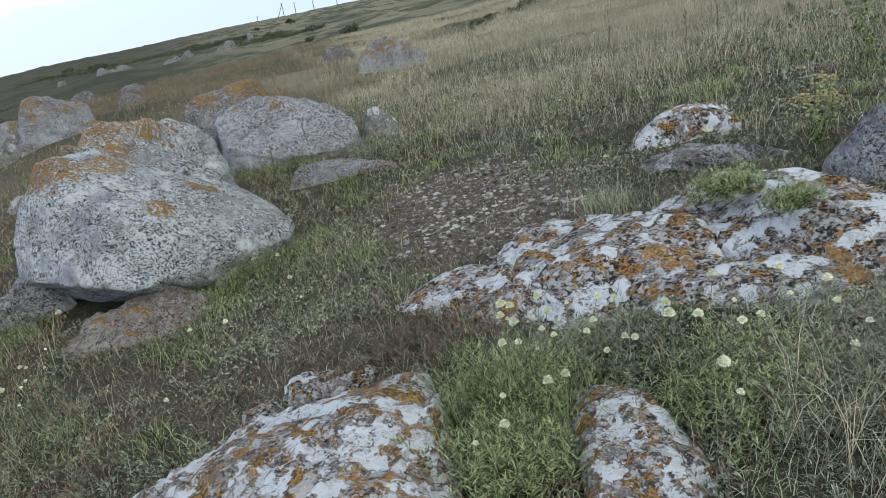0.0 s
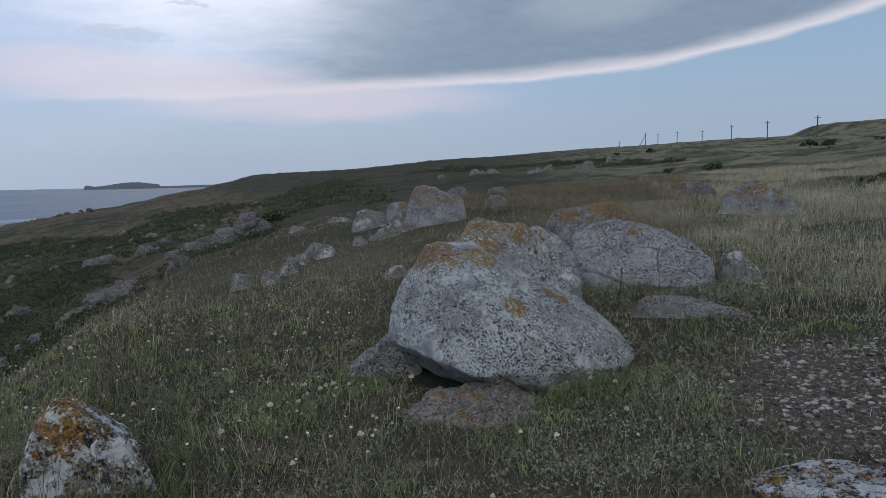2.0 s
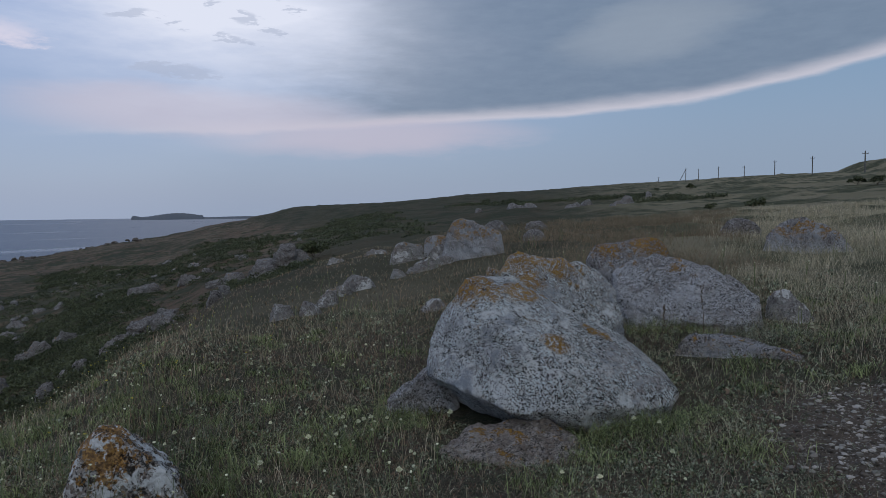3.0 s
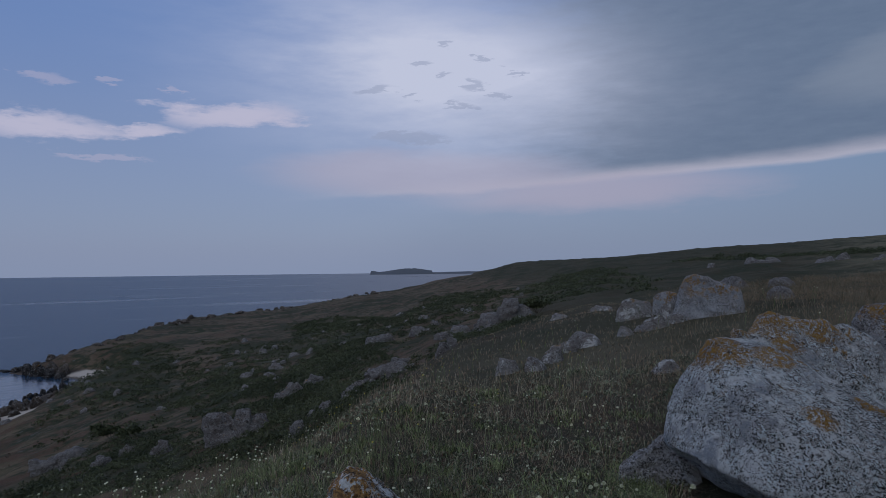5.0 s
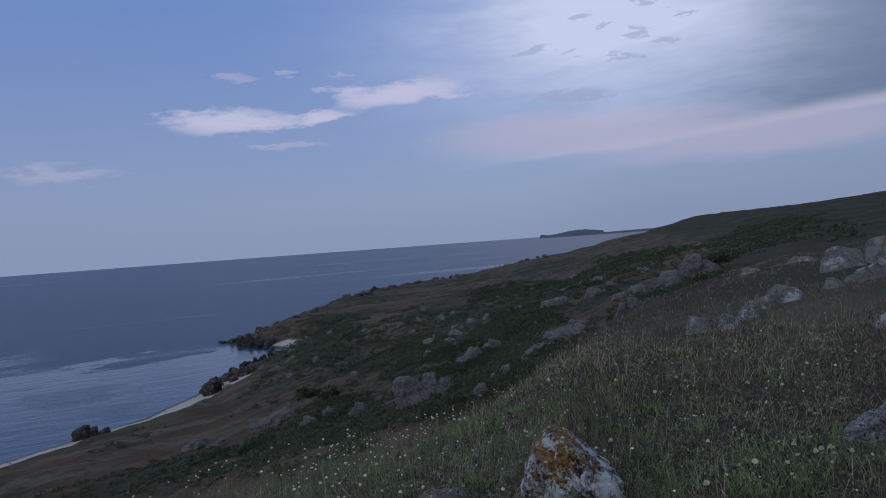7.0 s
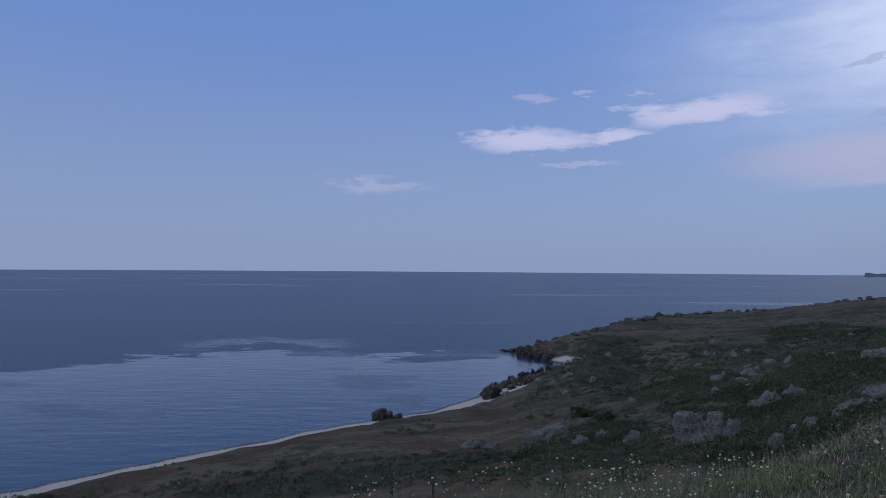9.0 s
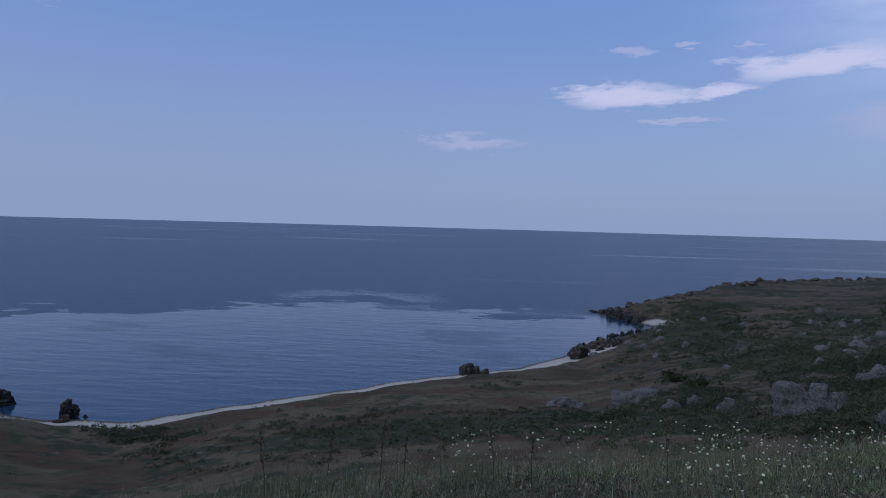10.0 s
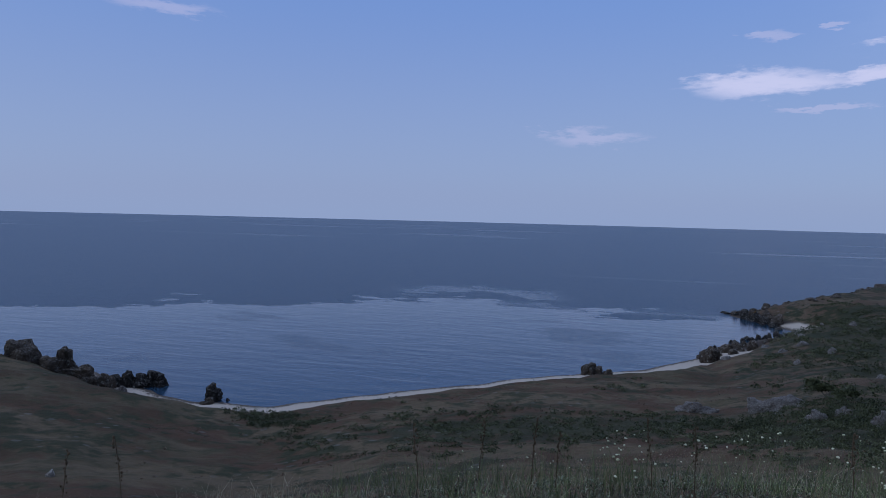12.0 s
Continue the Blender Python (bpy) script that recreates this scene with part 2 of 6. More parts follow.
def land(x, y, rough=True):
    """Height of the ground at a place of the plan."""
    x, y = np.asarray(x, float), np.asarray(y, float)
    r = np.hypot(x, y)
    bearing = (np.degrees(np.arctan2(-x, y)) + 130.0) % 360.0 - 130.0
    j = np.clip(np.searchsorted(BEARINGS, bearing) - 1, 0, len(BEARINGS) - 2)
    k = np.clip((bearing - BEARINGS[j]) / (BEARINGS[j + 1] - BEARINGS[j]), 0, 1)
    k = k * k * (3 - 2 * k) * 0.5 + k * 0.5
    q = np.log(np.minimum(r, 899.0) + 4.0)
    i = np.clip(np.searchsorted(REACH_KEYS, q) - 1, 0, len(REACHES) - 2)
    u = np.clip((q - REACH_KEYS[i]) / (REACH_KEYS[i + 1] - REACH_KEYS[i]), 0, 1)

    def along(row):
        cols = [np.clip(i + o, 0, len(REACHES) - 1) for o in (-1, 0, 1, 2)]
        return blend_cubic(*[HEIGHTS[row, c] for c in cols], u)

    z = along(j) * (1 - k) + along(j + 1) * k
    # a flat-topped hill on the skyline
    z = z + 5.0 * smooth(np.hypot((x - 52.0) / 70.0, (y - 430.0) / 90.0), 1.0, 0.78)
    if rough:
        near = smooth(r, 1.0, 3.0)
        z = z + near * (0.05 * ripples(x / 0.9, y / 0.9, 1) + 0.02 * ripples(x / 0.3, y / 0.3, 2)) * smooth(r, 60.0, 30.0)
        z = z + smooth(r, 10.0, 40.0) * (0.35 * ripples(x / 6.0, y / 6.0, 3) + 0.16 * ripples(x / 2.1, y / 2.1, 4))
        z = z + smooth(r, 40.0, 110.0) * (0.6 * ripples(x / 24.0, y / 24.0, 5) + 0.35 * ripples(x / 8.0, y / 8.0, 6))
        z = z + smooth(r, 130.0, 230.0) * (0.9 * np.maximum(0.0, ripples(x / 9.0, y / 9.0, 7)) + 0.5 * ripples(x / 4.0, y / 4.0, 9))
    inland = shore(x, y) + smooth(r, 30.0, 60.0) * 0.8 * ripples(x / 5.0, y / 5.0, 8)
    beach = SEA_LEVEL + np.where(inland < 6.0, 0.14 * inland, 0.84 + 0.6 * (inland - 6.0))
    d = np.clip(0.5 + 0.5 * (beach - z) / 0.8, 0, 1)
    return beach * (1 - d) + z * d - 0.8 * d * (1 - d)


# Where dense scrub covers the slope: centre, half length, half breadth, direction in degrees.
THICKETS = [(-60, -8, 21, 10, 80), (-50, 11, 13, 5, 23), (-62, 16, 7, 4, 170), (-140, 36, 50, 9, 167), (-106, 58, 46, 12, 178), (-50, 25.5, 8, 3.5, 150), (-150, 86, 34, 8, 160), (-112, 94, 34, 9, 140),
            (-90, 108, 40, 8, 130), (-69, -42, 7, 2.5, 60), (-62, 150, 34, 7, 150), (-30, 27, 6, 3, 120), (-76, 44, 14, 5, 150), (-46, 24, 17, 4, 157), (-37, 21, 8, 3, 150), (-66, 36, 16, 6, 150), (-84, 34, 18, 5, 160)]


# ---- materials ----
def material(name):
    m = bpy.data.materials.new(name)
    m.use_nodes = True
    m.node_tree.nodes.clear()
    g = Graph(m.node_tree)
    shader = g.tree.nodes.new("ShaderNodeBsdfPrincipled")
    out = g.tree.nodes.new("ShaderNodeOutputMaterial")
    g.link(shader.outputs[0], out.inputs[0])
    return m, g, shader


def place_of(g):
    return g.tree.nodes.new("ShaderNodeNewGeometry").outputs["Position"]


def upward(g):
    split = g.tree.nodes.new("ShaderNodeSeparateXYZ")
    g.link(g.tree.nodes.new("ShaderNodeNewGeometry").outputs["Normal"], split.inputs[0])
    return split.outputs[2]


def limestone(name, stone=(0.30, 0.30, 0.31), orange=0.5, dark=0.7, plates=0.0, warm=0.3, crest=(0.7, 1.0), size=1.0, spots=(), mosaic=0.7, pale=0.0, aspect=None):
    """Weathered pale limestone with orange, white and black lichen. spots: places that carry thick orange lichen."""
    m, g, shader = material(name)
    at = place_of(g)
    big = g.noise(at, 1.5 / size, 5.0, 0.6)
    mid = g.noise(at, 6.0 / size, 6.0, 0.65)
    small = g.noise(at, 22.0 / size, 6.0, 0.7)
    grit = g.noise(at, 95.0 / size, 4.0, 0.65)
    warped = g.mix(0.10, at, g.noise(at, 6.0 / size, 4.0, 0.6, 1))
    tone = g.math("ADD", g.math("MULTIPLY", mid, 0.6), g.math("MULTIPLY", grit, 0.4))
    col = g.mix(g.step(tone, 0.40, 0.60), tuple(c * 0.55 for c in stone), tuple(min(0.88, c * 1.4) for c in stone))
    col = g.mix(g.math("MULTIPLY", g.step(g.math("MULTIPLY_ADD", grit, 0.2, big), 0.50, 0.72), warm), col, (0.25, 0.19, 0.15))
    # brown growth on what faces the sky
    crown = g.math("MULTIPLY", g.step(g.math("MULTIPLY_ADD", g.math("SUBTRACT", mid, 0.5), 0.8, upward(g)), 0.12, 0.6), warm * 1.1)
    col = g.mix(g.math("MULTIPLY", crown, g.step(small, 0.38, 0.52)), col, (0.24, 0.19, 0.155))
    # large pale faces and browner, busier ones
    face = g.step(g.math("MULTIPLY_ADD", g.math("SUBTRACT", small, 0.5), 0.25, g.noise(at, 2.3 / size, 4.0, 0.55)), 0.45, 0.53)
    col = g.mix(g.math("MULTIPLY", face, pale), col, tuple(min(0.82, c * 1.22) for c in stone))
    if aspect:
        # one side overgrown with fine brown and grey crusts
        part = g.tree.nodes.new("ShaderNodeSeparateXYZ")
        g.link(g.tree.nodes.new("ShaderNodeTexCoord").outputs["Generated"], part.inputs[0])
        side = g.math("ADD", g.math("MULTIPLY", part.outputs[0], aspect[0]), g.math("MULTIPLY", part.outputs[2], aspect[1]))
        side = g.math("ADD", side, g.math("ADD", g.math("MULTIPLY", g.math("SUBTRACT", mid, 0.5), 1.1), g.math("MULTIPLY", g.math("SUBTRACT", small, 0.5), 0.7)))
        side = g.step(side, aspect[2] - 0.10, aspect[2] + 0.16)
        fleck = g.tree.nodes.new("ShaderNodeSeparateXYZ")
        g.link(g.voronoi(g.mix(0.05, at, g.noise(at, 20.0 / size, 3.0, 0.6, 1)), 55.0 / size, "F1", 1), fleck.inputs[0])
        coat = g.mix(g.step(fleck.outputs[0], 0.1, 0.9), (0.060, 0.046, 0.040), (0.66, 0.59, 0.55))
        coat = g.mix(g.step(fleck.outputs[1], 0.55, 0.75), coat, (0.27, 0.185, 0.14))
        col = g.mix(g.math("MULTIPLY", side, 0.65), col, coat)
    # pale crusts
    crust = g.voronoi(warped, 11.0 / size)
    col = g.mix(g.math("MULTIPLY", g.math("MULTIPLY", g.step(crust, 0.36, 0.22), g.step(mid, 0.45, 0.54)), 0.8), col, (0.53, 0.54, 0.53))
    # a mosaic of small lichen crusts, each of its own tone
    shade = g.tree.nodes.new("ShaderNodeRGBToBW")
    g.link(g.voronoi(warped, 30.0 / size, "F1", 1), shade.inputs[0])
    thick = g.math("MULTIPLY_ADD", g.step(upward(g), 0.15, 0.7), 0.75 * mosaic, 0.25 * mosaic)
    thick = g.math("MULTIPLY", thick, g.math("SUBTRACT", 1.0, g.math("MULTIPLY", face, 0.8 * pale)))
    tile = g.mix(g.step(shade.outputs[0], 0.25, 0.75), (0.030, 0.027, 0.026), (0.50, 0.475, 0.46))
    col = g.mix(g.math("MULTIPLY", g.step(g.math("ADD", g.math("MULTIPLY", small, 0.6), g.math("MULTIPLY", mid, 0.4)), 0.44, 0.54), thick), col, tile)
    bare = 0.0
    if plates:
        field = g.math("ADD", g.math("MULTIPLY", g.noise(at, 3.2 / size, 3.0, 0.5), 0.75), g.math("MULTIPLY", small, 0.25))
        edge = g.voronoi(warped, 2.6 / size, "DISTANCE_TO_EDGE")
        bare = g.math("MULTIPLY", g.step(field, 0.57 - 0.05 * plates, 0.585 - 0.05 * plates), g.step(edge, 0.012, 0.03))
        bare = g.math("MULTIPLY", bare, g.step(small, 0.64, 0.58))
        col = g.mix(g.math("MULTIPLY", bare, 0.92), col, g.mix(grit, (0.56, 0.56, 0.55), (0.74, 0.735, 0.73)))
    # dark lichen, and pits with their shade painted in, fine and coarse
    pits = g.math("MAXIMUM", g.math("MULTIPLY", g.step(small, 0.57, 0.61), g.step(mid, 0.46, 0.54)), g.math("MULTIPLY", g.math("MULTIPLY", g.step(grit, 0.57, 0.61), g.step(mid, 0.44, 0.56)), 0.85))
    cluster = g.step(g.noise(at, 2.1 / size, 3.0, 0.6), 0.46, 0.60)
    scar = g.noise(g.mix(0.06, at, g.noise(at, 14.0 / size, 3.0, 0.6, 1)), 15.0 / size, 6.0, 0.75)
    pits = g.math("MAXIMUM", pits, g.math("MULTIPLY", g.math("MULTIPLY", g.step(scar, 0.60, 0.63), cluster), 0.95))
    nests = g.math("MULTIPLY", g.step(g.noise(at, 40.0 / size, 3.0, 0.7), 0.56, 0.60), g.step(g.noise(at, 4.5 / size, 3.0, 0.6), 0.50, 0.58))
    pits = g.math("MAXIMUM", pits, nests)
    if plates:
        pits = g.math("MULTIPLY", pits, g.math("SUBTRACT", 1.0, g.math("MULTIPLY", bare, 0.85)))
    col = g.mix(g.math("MULTIPLY", pits, dark), col, (0.020, 0.019, 0.019))
    # crisp flecks of black and white lichen
    bent = g.mix(0.035, at, g.noise(at, 30.0 / size, 3.0, 0.6, 1))
    for scale, black, white in ((44.0, 0.93, 0.80), (80.0, 0.89, 0.72), (130.0, 0.84, 0.76)):
        cell = g.tree.nodes.new("ShaderNodeSeparateXYZ")
        g.link(g.voronoi(bent, scale / size, "F1", 1), cell.inputs[0])
        col = g.mix(g.math("MULTIPLY", g.math("MULTIPLY", g.step(cell.outputs[1], white, white + 0.03), g.step(mid, 0.42, 0.56)), 0.7), col, tuple(min(0.88, 0.05 + c * 1.12) for c in stone))
        col = g.mix(g.math("MULTIPLY", g.math("MULTIPLY", g.step(cell.outputs[0], black, black + 0.03), g.step(g.math("ADD", g.math("MULTIPLY", mid, 0.5), g.math("MULTIPLY", big, 0.5)), 0.40, 0.54)), dark), col, (0.030, 0.027, 0.026))
    # orange lichen in patches, thick on the crests
    split = g.tree.nodes.new("ShaderNodeSeparateXYZ")
    g.link(g.tree.nodes.new("ShaderNodeTexCoord").outputs["Generated"], split.inputs[0])
    top = g.step(g.math("MULTIPLY_ADD", g.math("SUBTRACT", mid, 0.5), 0.7, split.outputs[2]), *crest)
    drift = g.math("ADD", g.math("MULTIPLY", mid, 0.5), g.math("MULTIPLY", g.noise(at, 3.4 / size, 4.0, 0.6), 0.5))
    patch = g.math("MULTIPLY", g.step(drift, 0.60 - 0.12 * orange, 0.63 - 0.12 * orange), top)
    for sx, sy, sz, radius in spots:
        gap = g.node("ShaderNodeVectorMath")
        gap.operation = "DISTANCE"
        g.link(at, gap.inputs[0])
        gap.inputs[1].default_value = (sx, sy, sz)
        near = g.math("ADD", g.math("DIVIDE", gap.outputs["Value"], radius), g.math("ADD", g.math("MULTIPLY", g.math("SUBTRACT", drift, 0.5), 4.5), g.math("MULTIPLY", g.math("SUBTRACT", small, 0.5), 3.0)))
        patch = g.math("MAXIMUM", patch, g.step(near, 1.15, 0.8))
    lichen = g.math("MULTIPLY", patch, g.step(g.math("ADD", g.math("MULTIPLY", grit, 0.5), g.math("MULTIPLY", small, 0.5)), 0.45, 0.50))
    if plates:
        lichen = g.math("MULTIPLY", lichen, g.math("SUBTRACT", 1.0, g.math("MULTIPLY", bare, 0.9)))
    rust = g.mix(g.step(small, 0.35, 0.65), (0.15, 0.070, 0.016), (0.48, 0.26, 0.040))
    col = g.mix(g.math("MULTIPLY", lichen, 0.92), col, rust)
    g.link(col, shader.inputs["Base Color"])
    shader.inputs["Roughness"].default_value = 0.92
    shader.inputs["Specular IOR Level"].default_value = 0.2
    height = g.math("ADD", g.math("MULTIPLY", small, 0.7), g.math("ADD", g.math("MULTIPLY", grit, 0.3), g.math("MULTIPLY", pits, -0.5)))
    g.link(g.bump(height, 1.0, 0.09 * size), shader.inputs["Normal"])
    return m


def crusted_stone(name, white, orange, black, size=1.0, spots=()):
    """Flat ledges under a patchwork of lichens: bluish-white plates, ochre crusts, black and brown specks."""
    m, g, shader = material(name)
    at = place_of(g)
    mid = g.noise(at, 7.0 / size, 5.0, 0.65)
    small = g.noise(at, 26.0 / size, 5.0, 0.7)
    grit = g.noise(at, 110.0 / size, 4.0, 0.65)

    def patches(scale, bend):
        warped = g.mix(bend, at, g.noise(at, scale * 0.9, 5.0, 0.72, 1))
        split = g.tree.nodes.new("ShaderNodeSeparateXYZ")
        g.link(g.voronoi(warped, scale, "F1", 1), split.inputs[0])
        return split.outputs, g.voronoi(warped, scale, "DISTANCE_TO_EDGE")

    large, rim = patches(8.0 / size, 0.20)
    middle, rim2 = patches(26.0 / size, 0.065)
    fine, rim3 = patches(70.0 / size, 0.022)
    col = g.mix(g.step(fine[0], 0.05, 0.95), (0.055, 0.046, 0.042), (0.46, 0.43, 0.41))
    col = g.mix(g.math("MULTIPLY", g.step(middle[0], 0.3, 0.7), 0.55), col, (0.24, 0.195, 0.165))
    col = g.mix(g.math("MULTIPLY", g.step(middle[1], 0.62, 0.66), 0.85), col, g.mix(grit, (0.40, 0.40, 0.40), (0.62, 0.62, 0.62)))
    # white plates
    field = g.math("ADD", g.math("MULTIPLY", large[0], 0.8), g.math("MULTIPLY", g.noise(at, 2.6 / size, 3.0, 0.5), 0.6))
    plate = g.math("MULTIPLY", g.step(field, 0.98 - 0.22 * white, 0.995 - 0.22 * white), g.step(g.math("MULTIPLY_ADD", g.math("SUBTRACT", small, 0.5), 0.5, rim), 0.01, 0.05))
    col = g.mix(g.math("MULTIPLY", plate, 0.93), col, g.mix(g.math("ADD", g.math("MULTIPLY", grit, 0.5), g.math("MULTIPLY", mid, 0.5)), (0.62, 0.65, 0.68), (0.86, 0.875, 0.89)))
    # ochre crusts
    drift = g.noise(at, 7.0 / size, 4.0, 0.65)
    crust = g.step(g.math("ADD", g.math("MULTIPLY", middle[2], 0.30), g.math("ADD", drift, g.math("MULTIPLY", g.math("SUBTRACT", small, 0.5), 0.5))), 0.86 - 0.22 * orange, 0.90 - 0.22 * orange)
    crust = g.math("MULTIPLY", crust, g.math("SUBTRACT", 1.0, g.math("MULTIPLY", plate, 0.8)))
    crust = g.math("MAXIMUM", crust, g.math("MULTIPLY", g.step(large[1], 0.95 - 0.12 * orange, 0.96 - 0.12 * orange), g.step(g.math("MULTIPLY_ADD", g.math("SUBTRACT", small, 0.5), 0.7, rim), 0.02, 0.08)))
    for sx, sy, sz, radius in spots:
        gap = g.node("ShaderNodeVectorMath")
        gap.operation = "DISTANCE"
        g.link(at, gap.inputs[0])
        gap.inputs[1].default_value = (sx, sy, sz)
        near = g.math("ADD", g.math("DIVIDE", gap.outputs["Value"], radius), g.math("MULTIPLY", g.math("SUBTRACT", g.math("ADD", drift, small), 1.0), 3.0))
        crust = g.math("MAXIMUM", crust, g.step(near, 1.1, 0.8))
    ochre = g.mix(g.step(g.math("ADD", g.math("MULTIPLY", small, 0.6), g.math("MULTIPLY", fine[1], 0.4)), 0.3, 0.7), (0.15, 0.072, 0.022), (0.45, 0.245, 0.065))
    col = g.mix(g.math("MULTIPLY", crust, 0.94), col, ochre)
    # black crusts, and pits coloured dark like shaded hollows
    specks = g.math("MULTIPLY", g.step(fine[2], 0.72, 0.76), g.step(mid, 0.45, 0.52))
    pits = g.math("MAXIMUM", specks, g.math("MULTIPLY", g.step(middle[2], 0.16, 0.12), g.step(rim2, 0.02, 0.08)))
    pits = g.math("MAXIMUM", pits, g.step(g.math("ADD", g.math("MULTIPLY", small, 0.5), g.math("MULTIPLY", grit, 0.5)), 0.58, 0.61))
    pits = g.math("MULTIPLY", pits, g.math("SUBTRACT", 1.0, g.math("MULTIPLY", plate, 0.75)))
    col = g.mix(g.math("MULTIPLY", pits, black), col, (0.022, 0.020, 0.020))
    g.link(col, shader.inputs["Base Color"])
    shader.inputs["Roughness"].default_value = 0.92
    shader.inputs["Specular IOR Level"].default_value = 0.2
    height = g.math("ADD", g.math("MULTIPLY", small, 0.7), g.math("ADD", g.math("MULTIPLY", grit, 0.3), g.math("ADD", g.math("MULTIPLY", pits, -0.4), g.math("MULTIPLY", plate, 0.2))))
    g.link(g.bump(height, 1.0, 0.05 * size), shader.inputs["Normal"])
    return m


# the boulder's bluish base holds the blue skylight on its face
STONE_BOULDER = limestone("limestone_boulder", (0.66, 0.72, 0.81), 0.3, 0.95, 0.0, 0.22, (0.6, 1.0), 1.0,
                          ((-3.80, 5.96, 0.90, 0.27), (-3.55, 5.95, 0.90, 0.22), (-3.30, 6.20, 0.87, 0.20), (-3.58, 6.80, 1.18, 0.30), (-3.32, 7.10, 1.14, 0.34), (-3.35, 6.62, 0.98, 0.18), (-2.77, 5.85, 0.42, 0.12), (-2.55, 6.50, 0.46, 0.16), (-3.78, 6.50, 1.02, 0.14)), 0.5, 0.85, (0.85, 0.60, 0.88))
STONE_POINT = crusted_stone("limestone_pointed", 0.95, 0.35, 0.9, 0.8, ((-4.73, 2.42, 0.30, 0.20), (-4.62, 2.55, 0.18, 0.16), (-4.50, 2.50, 0.05, 0.14)))
STONE_CREST = limestone("limestone_crest", (0.44, 0.45, 0.48), 0.5, 0.9, 0.0, 0.5, (0.62, 0.95), 1.0, ((-3.35, 11.5, 1.15, 0.42), (-4.0, 11.0, 1.08, 0.22)), 0.8, 0.3, (0.4, 0.6, 0.72))
STONE_LEDGE = crusted_stone("limestone_ledge", 0.70, 0.56, 0.95, 0.8)
STONE_NEAR = crusted_stone("limestone_bright_ledge", 1.6, 0.70, 0.7, 0.62)
STONE_FOOT = limestone("limestone_tan", (0.42, 0.36, 0.315), 0.5, 0.85, 0.0, 0.5, (0.3, 1.0), 0.9)
STONE_LOW = limestone("limestone_low", (0.36, 0.35, 0.345), 0.25, 0.8, 0.35, 0.5, (0.6, 0.95))
STONE_HUMP = limestone("limestone_humped", (0.56, 0.57, 0.60), 0.35, 0.9, 0.0, 0.4, (0.72, 1.0), 1.0, (), 0.8, 0.4, (0.3, 0.7, 0.72))
STONE_RUST = limestone("limestone_rusty", (0.46, 0.47, 0.50), 0.85, 0.85, 0.0, 0.5, (0.45, 0.85), 1.0, (), 0.8, 0.3, (0.4, 0.5, 0.7))
STONE_FAR = limestone("limestone_grey", (0.30, 0.29, 0.295), 0.1, 0.9, 0.0, 0.3, (0.6, 1.0), 2.2)
STONE_SHORE = limestone("shore_stone", (0.075, 0.058, 0.045), 0.0, 0.8, 0.0, 0.5, (0.6, 1.0), 6.0)
STONE_WET = limestone("wet_shore_stone", (0.026, 0.023, 0.022), 0.0, 0.6, 0.0, 0.0, (0.6, 1.0), 6.0)


